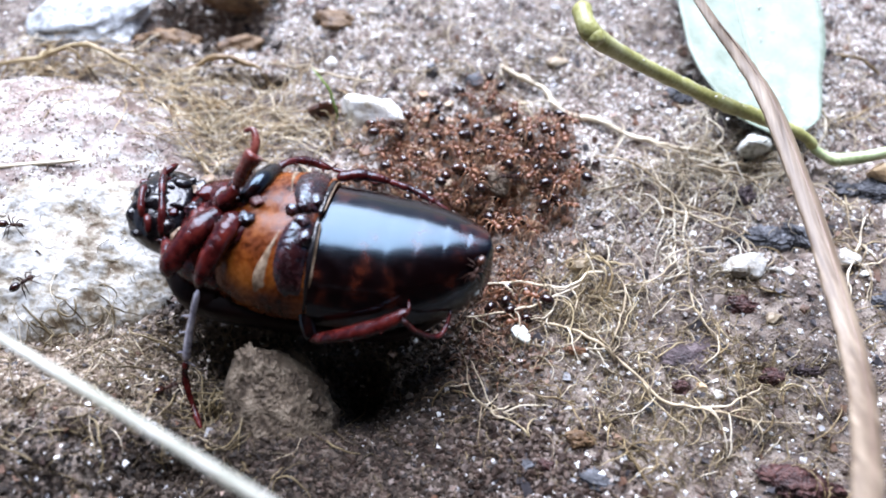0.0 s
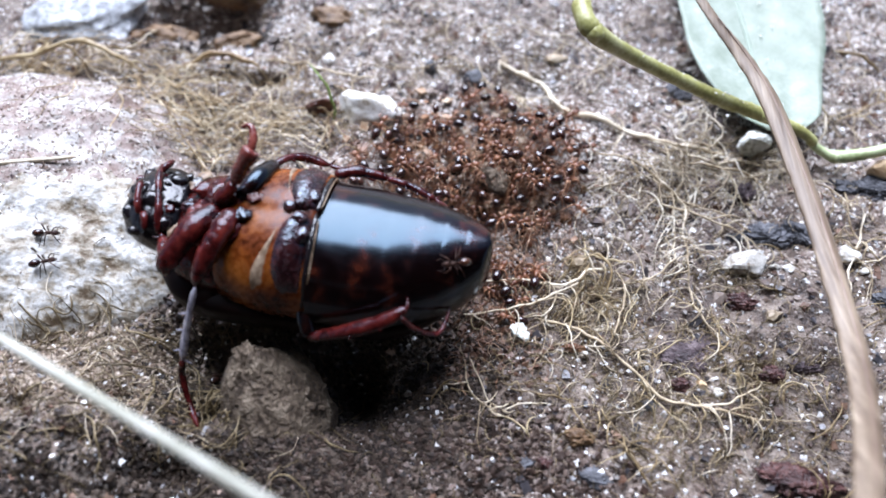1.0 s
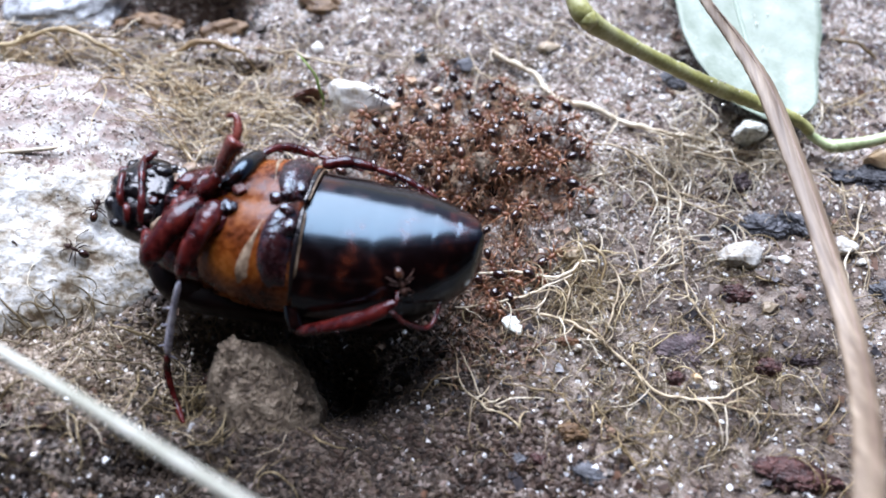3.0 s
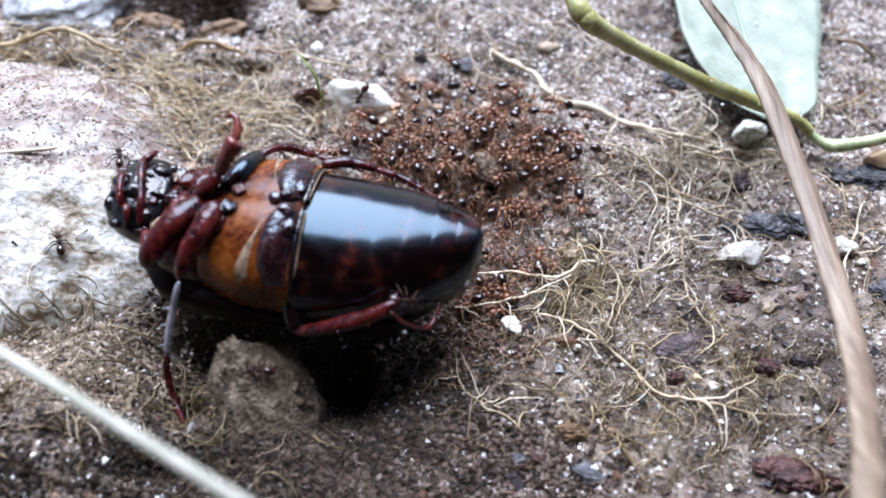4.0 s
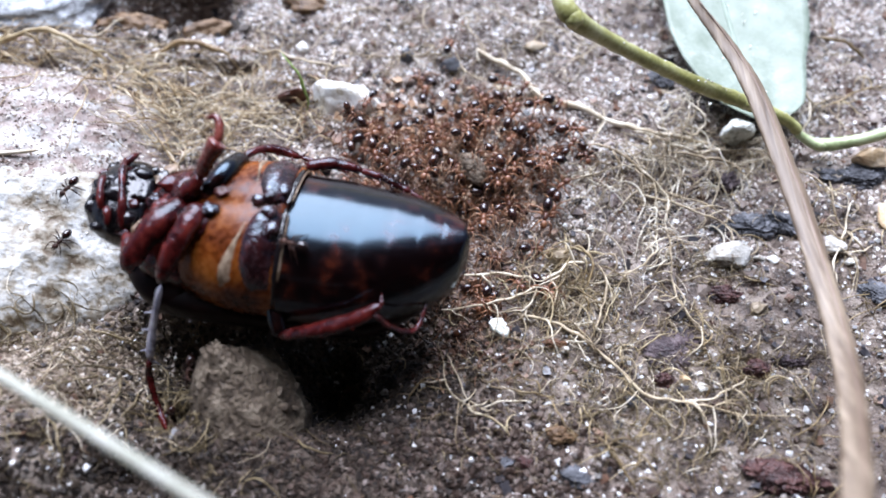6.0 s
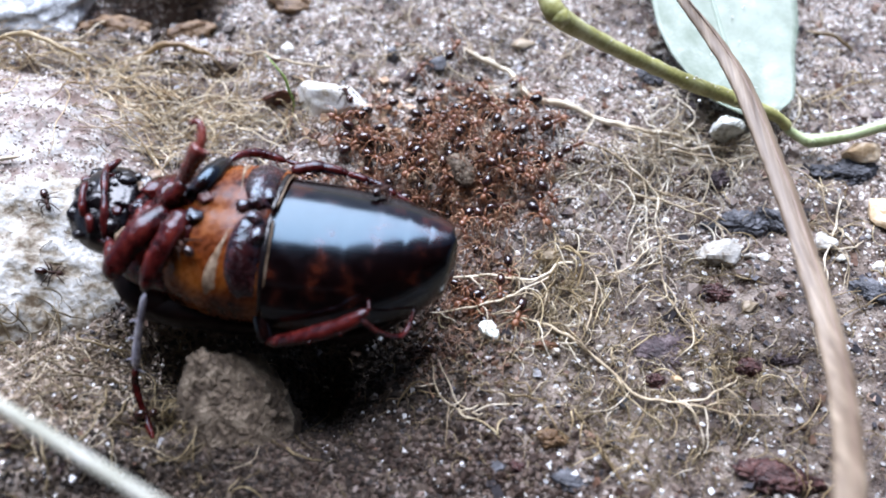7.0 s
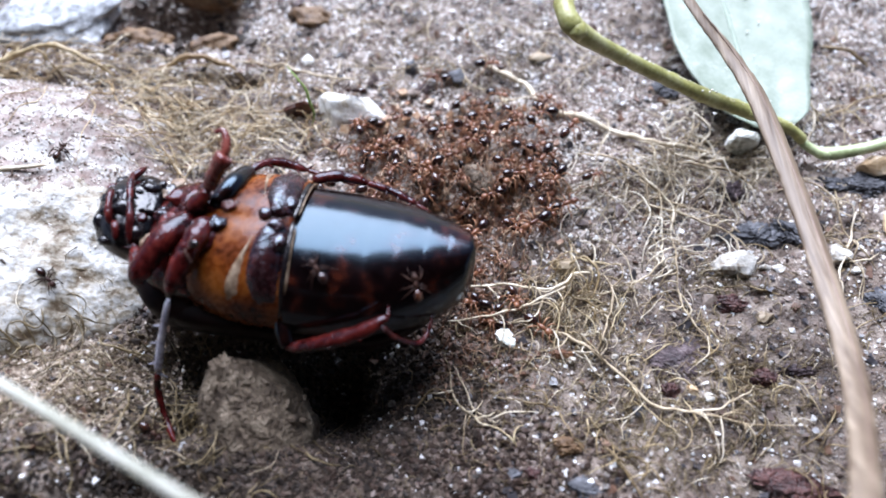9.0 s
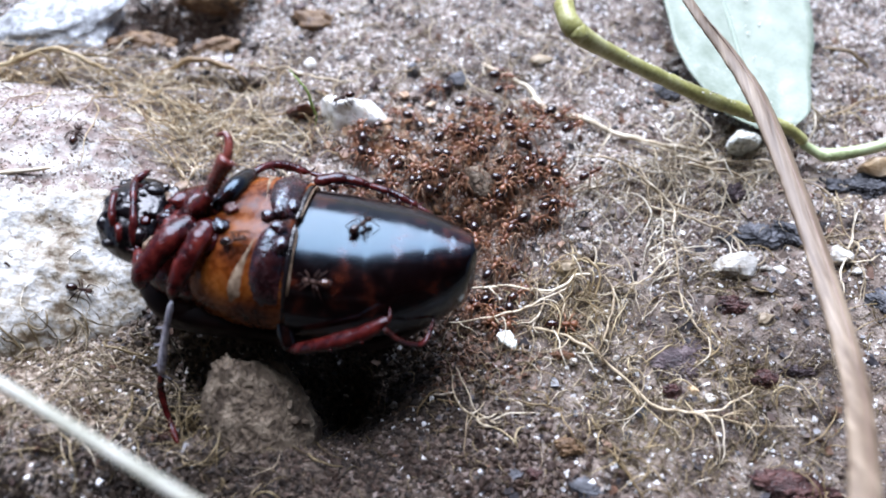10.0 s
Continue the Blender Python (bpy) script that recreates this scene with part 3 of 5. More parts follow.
def soil_clod():
    """A cone-shaped clod, narrower towards its top, on a spread foot."""
    v, f = lump((3.9, 5.0, 6.8), 27, 0.16, 6, 0.0, 0.06)
    wide = [1.2 - 0.66 * max(0.0, min(1.0, (z + 1.5) / 7.5)) ** 1.3 for x, y, z in v]
    ob = link_mesh("soil_clod", [(x * k - 0.18 * max(0, z), y * k + 0.40 * z, z) for (x, y, z), k in zip(v, wide)], f, CLOD)
    ob.matrix_basis = pose(-12.7 * MM, 24.6 * MM, -0.8 * MM, 0, 0, 12)
    rnd = random.Random(5)
    for k in range(16):
        a, e, r = rnd.uniform(0, 6.28), rnd.uniform(-0.1, 0.6), rnd.uniform(0.15, 0.4)
        v, f = lump((r, r * 0.9, r * 0.7), 300 + k, 0.4, 2)
        w = 1.1 - 0.55 * math.sin(max(0, e))
        at = (4.0 * w * math.cos(a) * math.cos(e) - 0.5 * math.sin(e), 5.0 * w * math.sin(a) * math.cos(e) + 2.1 * math.sin(e), 6.0 * math.sin(e))
        link_mesh("crumb", [(x + at[0], y + at[1], z + at[2]) for x, y, z in v], f, CLOD, ob)
    return tagged(ob, "grey-brown crumbly clod of soil under the beetle", "clod")


soil_clod()
stone("white_stone", (-7.1, 55.4, 1.0), (3.7, 2.1, 2.0), 2, PEARL, "milky white quartz stone beside the ants", 31, 0.12, 4, 0.9, "stone")
stone("leaf_flake", (-11.5, 55.4, height(-11.5, 55.4) + 0.75), (1.7, 0.4, 1.0), 14, LEAFBROWN, "dark red-brown dead leaf flake beside the white stone", 70, 0.25, 4, 0.5, "debris")
PEBBLES = [
    ("pebble", (26.4, 38.2, 0.5), (2.0, 1.4, 1.2), 10, MILKY, "whitish quartz pebble in the soil", 41),
    ("pebble", (35.3, 39.0, 0.3), (1.3, 1.1, 0.8), 40, MILKY, "small whitish pebble beside the dry grass", 42),
    ("pebble", (6.5, 31.4, 0.5), (1.0, 1.1, 0.8), 70, LICHEN, "bright white quartz pebble near a root", 43),
    ("pebble", (11.8, 63.4, 0.3), (1.3, 0.9, 0.7), 0, TAN, "pale buff pebble on the soil", 44),
    ("pebble", (3.0, 60.3, 0.6), (1.1, 1.1, 1.0), 0, SLATE, "round dark grey pebble on soil", 45),
    ("pebble", (-1.0, 61.5, 0.5), (0.9, 0.8, 0.8), 30, SLATE, "small blue-grey pebble on soil", 46),
    ("pebble", (41.0, 48.0, 1.4), (1.7, 1.2, 1.4), 0, OCHRE, "tan pebble beside the green stem", 47),
    ("pebble", (41.0, 42.0, 0.6), (1.2, 2.0, 1.0), 10, OCHRE, "cream pebble on the soil", 48),
    ("pebble", (11.6, 29.6, 0.3), (0.40, 0.4, 0.4), 0, MILKY, "tiny white quartz pebble", 49),
    ("pebble", (15.0, 29.9, 0.3), (0.32, 0.3, 0.3), 0, MILKY, "tiny white quartz pebble", 50),
    ("pebble", (-2.7, 27.4, 0.2), (0.45, 0.4, 0.4), 0, MILKY, "tiny white quartz pebble", 51),
    ("pebble", (28.9, 38.1, 0.3), (0.60, 0.4, 0.4), 0, MILKY, "tiny white quartz pebble", 52),
    ("pebble", (29.0, 46.8, 0.3), (0.55, 0.4, 0.4), 0, MILKY, "tiny white quartz pebble", 53),
    ("pebble", (12.0, 38.3, 0.4), (1.2, 0.9, 0.7), 0, TAN, "buff pebble wrapped by roots", 54),
    ("pebble", (29.3, 51.0, 2.2), (1.7, 1.2, 1.6), 0, LICHEN, "pale lichened pebble under the dry grass", 55),
    ("pebble", (27.7, 33.2, 0.2), (0.9, 0.6, 0.5), 20, TAN, "small buff pebble on the soil", 90),
    ("pebble", (21.8, 26.2, 0.1), (0.6, 0.5, 0.35), 0, MILKY, "pale quartz pebble beside a root", 91),
    ("pebble", (39.8, 36.8, 0.3), (0.75, 0.6, 0.5), 30, PEARL, "bright white quartz pebble beside a black chip", 92),
    ("pebble", (-11.4, 63.2, 0.3), (0.8, 0.7, 0.6), 10, PEARL, "bright white quartz pebble behind the root tangle", 93),
    ("pebble", (30.1, 37.9, 0.2), (0.6, 0.4, 0.35), -20, PEARL, "flat white quartz grain beside a pebble", 94),
    ("pebble", (20.6, 26.9, 0.2), (0.55, 0.5, 0.45), 0, OCHRE, "small ochre pebble on the soil", 95),
    ("pebble", (16.2, 25.3, 0.2), (0.75, 0.5, 0.4), 5, SLATE, "smooth grey pebble under a root", 96),
    ("pebble", (36.4, 37.4, 0.2), (0.7, 0.35, 0.3), 0, PEARL, "white quartz grain under the dry grass", 97),
    ("pebble", (4.9, 46.2, 1.2), (1.6, 2.3, 1.0), 15, CLOD, "greyish lump among the ants", 56),
]
for p_name, p_at, p_half, p_turn, p_mat, p_label, p_seed in PEBBLES:
    p_z = height(p_at[0], p_at[1]) + p_at[2] * 0.7
    stone(p_name, (p_at[0], p_at[1], p_z), p_half, p_turn, p_mat, p_label, p_seed, 0.2, 3, 0.8, "pebble", "pebbles on the soil")
CHIPS = [
    ("bark_chip", (26.6, 19.4), (3.3, 1.3, 0.34), -8, RUSTY, "dark red-brown crumbling bark chip lying on the soil", 61),
    ("soil_crumb", (20.3, 29.5), (2.4, 2.0, 0.34), 0, PLUM, "purplish brown crumbly soil lump", 62),
    ("bark_crumb", (19.0, 27.0), (0.8, 0.6, 0.6), 0, RUSTY, "rust-red bark crumb on soil", 63),
    ("bark_crumb", (25.2, 34.6), (1.4, 0.8, 0.6), -5, RUSTY, "reddish brown flake under a grey crumb", 64),
    ("slate_chip", (32.4, 42.2), (1.7, 1.0, 0.6), -35, SLATE, "dark slaty chip beside the dry grass", 65),
    ("slate_chip", (38.0, 34.4), (1.6, 1.0, 0.6), -20, SLATE, "black stone chip on soil", 66),
    ("bark_crumb", (26.7, 27.9), (1.2, 0.8, 0.7), 0, RUSTY, "dark brown bark crumb", 67),
    ("slate_chip", (29.0, 41.6), (1.9, 1.2, 0.7), 0, SLATE, "dark grey stone chip in the soil", 68),
    ("slate_chip", (23.9, 59.0), (1.2, 1.5, 0.6), 0, SLATE, "dark bluish stone chip under the twig", 69),
    ("bark_flake", (10.7, 30.2), (1.0, 0.4, 0.3), 0, TANBARK, "orange-brown bark flake beside a root", 100),
    ("slate_chip", (11.6, 19.3), (1.5, 0.7, 0.22), -20, SLATE, "blue-grey stone flake in the soil", 101),
    ("slate_chip", (6.0, 20.6), (0.9, 0.5, 0.2), 15, SLATE, "grey stone flake in dark soil", 102),
    ("earth_crumb", (10.6, 22.5), (1.1, 0.6, 0.6), 0, BROWNCLOD, "golden-brown earth crumb on the soil", 103),
    ("earth_crumb", (7.8, 20.6), (0.6, 0.5, 0.5), 0, RUSTY, "rust-brown crumb in front of the beetle", 104),
    ("slate_chip", (40.4, 46.6), (2.2, 1.2, 0.6), 10, SLATE, "dark slaty chip under the green shoot", 105),
    ("slate_chip", (37.4, 46.8), (1.5, 0.8, 0.5), -10, SLATE, "broken dark slate beside the green shoot", 106),
    ("slate_chip", (26.4, 41.4), (1.0, 0.5, 0.25), 5, SLATE, "bluish grey slaty flake behind a pebble", 107),
    ("bark_crumb", (29.3, 28.6), (1.6, 0.5, 0.4), 0, PLUM, "dark brown sliver on the soil", 108),
    ("bark_crumb", (27.5, 46.2), (1.6, 1.0, 0.6), 0, PLUM, "brown crumb under the roots", 71),
]
for p_name, p_at, p_half, p_turn, p_mat, p_label, p_seed in CHIPS:
    stone(p_name, (*p_at, height(*p_at) + p_half[2] * 0.3), p_half, p_turn, p_mat, p_label, p_seed, 0.45, 5, 0.3, "debris", grain=0.34)


# ---------------------------------------------------------------- plants
def strand(name, points, radii, mat, label, category, n=24, sides=6, flat=1.0, wob=0.25, lift=True):
    pts = points
    if lift:
        pts = [(q.x + 0.22 * noise.noise(q * 0.9), q.y + 0.22 * noise.noise(q * 0.9 + Vector((9, 9, 9))), q.z) for q in spline(points, 3 * len(points))]
        pts = [(x, y, 0.5 * height(x, y) + 0.5 * height(x + 0.6, y + 0.6) + z) for x, y, z in pts]
    v, f = tube(pts, radii, n, sides, flat, wob)
    return tagged(link_mesh(name, v, f, mat), label, category)


def twig():
    t = thing("twig", (0, 0, 0))
    line = [(10.9, 52.6, 17.0), (11.7, 49.9, 16.3), (15.6, 50.4, 13.0), (20.5, 51.1, 9.5), (24.9, 51.1, 7.0), (28.3, 51.0, 5.5), (32.9, 50.5, 3.5), (34.6, 50.0, 2.2)]
    v, f = tube(line, [0.78, 0.85, 0.66, 0.63, 0.64, 0.68, 0.62, 0.52, 0.46], 60, 12, 1.0, 0.14)
    link_mesh("branch", v, f, OLIVE, t)
    line = [(34.2, 50.1, 2.3), (35.4, 49.6, 1.7), (36.7, 49.1, 1.6), (39.5, 48.9, 2.5), (42.6, 49.2, 3.5), (48.0, 49.8, 5.0)]
    v, f = tube(line, [0.42, 0.42, 0.62, 0.52, 0.52, 0.52], 40, 10, 1.0, 0.08)
    link_mesh("shoot", v, f, LIME, t, "paler green young shoot")
    for k, (x, y, z, r) in enumerate([(12.0, 49.6, 16.2, 0.82), (29.0, 51.0, 5.3, 0.78), (36.6, 49.1, 1.6, 0.62)]):
        v, f = lump((r, r, r * 0.9), 80 + k, 0.2, 3)
        ob = link_mesh("node", v, f, LIME if k == 2 else OLIVE, t)
        ob.location = (x * MM, y * MM, z * MM)
    rnd = random.Random(8)
    pieces = []
    for q in spline([(13.0, 50.0, 15.2), (20.5, 51.1, 9.5), (28.3, 51.0, 5.5), (33.0, 50.5, 3.4)], 70):
        a, r = rnd.gauss(0.1, 0.5), rnd.uniform(0.04, 0.13)
        v, f = ball(Vector(q) + Vector((0.2, 0.5 * math.sin(a), 0.58 * math.cos(a))), (r, r * 0.8, r * 0.4), 4, 6)
        if rnd.random() < 0.6:
            pieces.append((v, f))
    grit = link_mesh("grit", *joined(*pieces), PEARL, t, "white sand specks stuck to the twig", True)
    tagged(grit, kind="stuff")
    return tagged(t, "olive-green twig with a bent end, resting over the soil", "twig")


def leaf():
    t = thing("leaf", (30.4, 57.5, 2.6), (0, 0, 0))
    rows, cols = 44, 24
    verts, faces = [], []
    for side in (0, 1):
        for j in range(rows):
            v = j / (rows - 1)
            half = min(6.1, 2.7 + 7.0 * v ** 0.62) * min(1.0, 0.72 + 7.0 * v)
            for i in range(cols):
                u = i / (cols - 1) * 2 - 1
                x = u * (half + (2.6 * min(1.0, v / 0.5) if u > 0 else 0.0)) + (0.15 + 1.3 * max(0.0, 1 - v / 0.2)) + 0.12 * noise.noise((v * 9, u * 2, 1.0)) * abs(u)
                y = -6.0 + 34 * v
                z = 0.55 * u * u - 0.16 * math.exp(-(u / 0.07) ** 2) + 0.25 * noise.noise((u * 2.5, v * 7, 4)) + 0.03 * y - side * 0.14
                verts.append((x, y, z))
    n = rows * cols
    for s in (0, 1):
        for j in range(rows - 1):
            for i in range(cols - 1):
                q = [s * n + j * cols + i, s * n + j * cols + i + 1, s * n + (j + 1) * cols + i + 1, s * n + (j + 1) * cols + i]
                faces.append(tuple(q if s == 0 else q[::-1]))
    rim = [i for i in range(cols)] + [j * cols + cols - 1 for j in range(1, rows)] + [(rows - 1) * cols + i for i in range(cols - 2, -1, -1)] + [j * cols for j in range(rows - 2, 0, -1)]
    for a, b in zip(rim, rim[1:] + rim[:1]):
        faces.append((b, a, a + n, b + n))
    link_mesh("blade", verts, faces, LEAF, t)
    v, f = tube([(1.7, -5.8, -0.18), (0.6, 0, -0.06), (0.3, 12, 0.30), (0.2, 27, 0.75)], [0.2, 0.2, 0.2, 0.16], 30, 8, 0.6, 0.1)
    link_mesh("midrib", v, f, VEIN, t, "pale raised midrib")
    rnd = random.Random(31)
    pieces = []
    for _ in range(22):
        x, y = rnd.gauss(1.0, 2.6), rnd.choice((rnd.uniform(-6, 16), rnd.gauss(-4.5, 1.2)))
        r = rnd.uniform(0.05, 0.17)
        pieces.append(ball((x, y, 0.03 * y + 0.22 + 0.4 * (x / 5.5) ** 2), (r, r * 0.8, r * 0.3), 4, 6))
    tagged(link_mesh("grit", *joined(*pieces), PEARL, t, "sand specks stuck to the leaf", True), kind="stuff")
    return tagged(t, "pale green leaf lying with its underside up on the soil", "leaf")


def dry_blade():
    line = [(20.5, 62.0, 13.5), (23.4, 56.0, 12.0), (25.5, 52.4, 11.0), (27.0, 47.8, 10.5), (27.9, 41.3, 10.0), (28.2, 35.6, 10.0), (27.7, 29.3, 11.0),
            (27.1, 24.6, 12.0), (25.6, 19.4, 14.0), (22.8, 13.3, 17.0), (19.2, 7.0, 20.0)]
    v, f = tube(line, [0.3, 0.53, 0.73, 0.84, 0.88, 0.88, 0.88, 0.88, 0.88, 0.87, 0.84], 90, 14, 0.4, 0.1)
    n = 90
    verts = []
    for i in range(n):
        for s in range(14):
            q = v[i * 14 + s]
            ridge = 1 + 0.09 * math.cos(7 * s)
            c = sum((v[i * 14 + k] for k in range(14)), Vector()) / 14
            verts.append(c + (q - c) * ridge)
    t = thing("dry_grass_blade", (0.12, 0, 0))
    link_mesh("blade", verts, f, STRAW, t)
    rib = [(x + 0.25, y, z + 0.27) for x, y, z in line[1:-1]]
    v, f = tube(rib, [0.06, 0.09, 0.11, 0.11, 0.1, 0.1], 80, 8, 0.7, 0.2)
    link_mesh("midrib", v, f, RIB, t, "darker raised midrib")
    return tagged(t, "dry brown grass blade arching over the soil", "grass")


twig()
leaf()
dry_blade()
strand("bleached_stem", [(-36.4, 28.6, 16.0), (-27.7, 23.1, 19.0), (-19.0, 17.6, 22.0), (-10.3, 12.1, 25.0), (-1.6, 6.6, 28.0)],
       [0.27, 0.29, 0.30, 0.31, 0.31], PALESTEM, "bleached white dry stem held above the soil", "stem", 30, 10, 1.0, 0.0, False)
strand("thin_stem", [(-40.0, 44.0, 6.6), (-34.0, 45.0, 6.2), (-31.4, 45.8, 5.6)], [0.2, 0.22, 0.12], PALEROOT, "thin dry stem lying on the rock", "stem", 16, 6, 1.0, 0.2, False)
strand("grass_sprout", [(-10.5, 54.2, -0.2), (-10.2, 54.4, 2.5), (-10.9, 55.2, 4.5), (-12.2, 56.2, 5.6)], [0.14, 0.15, 0.12, 0.05], GRASS,
       "tiny green grass sprout beside the white stone", "grass", 16, 6, 0.5, 0.1)

ROOTS = [
    ([(5.8, 62.2, 0.6), (8.5, 60.2, 0.9), (10.1, 59.3, 0.8), (11.4, 56.3, 0.7), (14.5, 54.9, 0.6), (17.5, 53.4, 0.6), (20.0, 52.0, 0.7), (23.0, 51.2, 0.7), (27.1, 50.8, 0.6)],
     [0.30, 0.42, 0.36, 0.42, 0.39, 0.33, 0.30, 0.27, 0.22], PALEROOT, "thick cream root running over the soil"),
    ([(7.6, 32.7, 0.5), (10.7, 32.1, 0.6), (13.2, 30.3, 0.5), (15.5, 27.6, 0.5), (17.4, 25.5, 0.5), (19.9, 25.0, 0.6), (22.3, 24.3, 0.5), (28.2, 23.7, 0.4)],
     [0.16, 0.18, 0.18, 0.18, 0.17, 0.16, 0.15, 0.08], BUFFROOT, "long buff root curving over the soil"),
    ([(19.9, 25.0, 0.5), (22.1, 25.1, 0.6), (24.5, 26.4, 0.7), (25.6, 27.3, 0.5)], [0.13, 0.13, 0.11, 0.08], BUFFROOT, "thin buff side root"),
    ([(2.0, 36.3, 0.9), (7.4, 36.2, 0.8), (10.6, 35.9, 0.8), (12.6, 37.2, 0.9), (14.6, 37.7, 0.5)], [0.15, 0.16, 0.17, 0.20, 0.13], BUFFROOT, "straight buff root beside the beetle"),
    ([(21.4, 40.6, 0.5), (21.3, 38.6, 0.9), (21.0, 35.9, 0.9), (21.3, 33.3, 0.7), (23.1, 30.7, 0.3)], [0.08, 0.11, 0.11, 0.11, 0.07], BUFFROOT, "thin upright root lying on the soil"),
    ([(1.8, 33.3, 0.7), (4.9, 33.5, 0.8), (8.2, 34.1, 0.9), (9.6, 35.1, 0.9), (12.5, 36.4, 0.6)], [0.10, 0.13, 0.15, 0.13, 0.10], BUFFROOT, "buff root crossing a straight root"),
    ([(9.6, 35.0, 0.8), (9.0, 33.4, 0.7), (7.8, 32.0, 0.6), (5.2, 30.8, 0.4)], [0.13, 0.12, 0.11, 0.08], BUFFROOT, "buff root loop on soil"),
    ([(15.0, 37.6, 0.6), (15.6, 35.6, 1.0), (14.9, 33.4, 0.9), (14.2, 31.5, 0.6), (13.6, 30.2, 0.4)], [0.13, 0.15, 0.13, 0.11, 0.08], BUFFROOT, "buff root hanging over a hollow"),
    ([(12.2, 38.2, 0.8), (13.6, 38.8, 1.2), (14.6, 37.2, 1.0), (13.8, 35.3, 0.7)], [0.13, 0.16, 0.15, 0.10], ROOT, "curled straw-coloured root round a pebble"),
    ([(15.4, 36.4, 0.8), (18.0, 36.6, 0.8), (19.8, 38.0, 0.9), (20.4, 40.4, 0.7)], [0.11, 0.13, 0.11, 0.08], BUFFROOT, "buff root rising from the tangle"),
    ([(-48.0, 61.6, 0.9), (-40.0, 62.0, 2.6), (-36.5, 62.8, 2.8), (-33.0, 61.6, 2.2), (-30.0, 60.6, 1.0)], [0.33, 0.36, 0.33, 0.30, 0.13], ROOT, "thick straw-coloured root over the rock"),
    ([(19.5, 44.6, 0.7), (22.0, 43.8, 0.9), (24.0, 42.6, 0.9), (26.5, 41.4, 0.6), (28.2, 39.8, 0.3)], [0.13, 0.16, 0.15, 0.11, 0.07], BUFFROOT, "bent buff root among fine ones"),
    ([(20.0, 51.6, 0.9), (23.5, 49.8, 1.0), (27.0, 49.6, 1.0), (31.0, 49.4, 1.0), (33.0, 48.4, 0.6)], [0.13, 0.16, 0.15, 0.13, 0.08], BUFFROOT, "buff root under the dry grass"),
    ([(35.0, 56.5, 2.2), (36.2, 54.6, 2.4), (36.4, 52.6, 1.8), (35.2, 50.6, 1.0)], [0.11, 0.16, 0.16, 0.11], PALEROOT, "short cream root at the leaf's edge"),
    ([(3.6, 62.0, 0.5), (4.6, 59.4, 0.7), (7.4, 57.6, 0.8), (8.6, 55.4, 0.7), (9.2, 53.8, 0.4)], [0.09, 0.13, 0.13, 0.11, 0.07], BUFFROOT, "thin root beside the ants"),
    ([(7.0, 57.6, 0.6), (9.4, 57.3, 0.9), (11.6, 57.4, 0.7)], [0.10, 0.13, 0.09], PALEROOT, "short cream side root"),
    ([(-19.0, 62.8, 0.6), (-14.5, 62.0, 1.2), (-11.8, 60.6, 1.1), (-9.6, 59.8, 0.9), (-6.5, 59.6, 0.6)], [0.10, 0.16, 0.17, 0.16, 0.10], BUFFROOT, "buff root behind the white stone"),
    ([(11.0, 66.6, 0.5), (13.5, 64.6, 0.8), (16.5, 62.2, 0.6)], [0.05, 0.07, 0.04], PALEROOT, "fine pale root fibre"),
    ([(2.2, 29.2, 0.5), (3.0, 27.4, 0.5), (3.8, 25.4, 0.4), (5.2, 24.4, 0.3)], [0.07, 0.08, 0.07, 0.04], BUFFROOT, "thin root strand near the beetle"),
    ([(14.0, 49.9, 0.5), (16.6, 49.2, 0.9), (19.2, 47.6, 1.0), (21.6, 45.2, 0.8), (25.0, 43.4, 0.8), (27.6, 41.6, 0.4)], [0.10, 0.15, 0.17, 0.16, 0.13, 0.08], BUFFROOT, "buff root with many fine side roots"),
    ([(22.8, 49.4, 0.6), (25.4, 48.6, 1.3), (28.0, 47.8, 1.2), (30.0, 46.0, 0.5)], [0.10, 0.16, 0.15, 0.09], BUFFROOT, "arched buff root under the dry grass"),
    ([(24.0, 50.6, 0.5), (26.6, 52.0, 1.2), (26.0, 54.0, 1.4), (24.6, 55.6, 0.6)], [0.10, 0.14, 0.13, 0.08], PALEROOT, "cream root looping under the twig"),
    ([(19.0, 49.2, 0.6), (20.2, 46.6, 1.1), (22.0, 44.4, 1.0), (21.6, 41.8, 0.6), (21.3, 40.2, 0.5)], [0.10, 0.13, 0.13, 0.11, 0.08], BUFFROOT, "buff root hanging down from a thicker one"),
    ([(34.0, 47.6, 0.5), (36.0, 44.6, 1.0), (36.4, 41.0, 0.9), (38.4, 37.6, 0.4)], [0.09, 0.13, 0.12, 0.07], BUFFROOT, "buff root beside the cream pebble"),
    ([(-8.0, 61.8, 0.5), (-3.0, 61.0, 0.9), (1.5, 61.2, 0.8), (4.4, 59.6, 0.5)], [0.09, 0.13, 0.12, 0.07], BUFFROOT, "thin buff root behind the ants"),
    ([(-26.5, 62.4, 0.6), (-23.4, 62.6, 1.5), (-20.6, 62.2, 1.2), (-18.4, 61.6, 0.6)], [0.2, 0.42, 0.38, 0.16], GOLDROOT, "flat golden root shred at a hollow"),
    ([(9.7, 67.5, 0.4), (10.8, 66.1, 0.8), (13.4, 65.8, 0.9), (16.1, 63.8, 0.9), (18.3, 61.7, 0.4)], [0.06, 0.1, 0.1, 0.1, 0.05], PALEROOT, "fine pale root on open soil"),
    ([(13.2, 59.1, 0.4), (15.9, 61.3, 0.8), (18.4, 63.3, 0.8), (20.3, 64.0, 0.4)], [0.06, 0.09, 0.09, 0.05], PALEROOT, "fine pale root under the twig"),
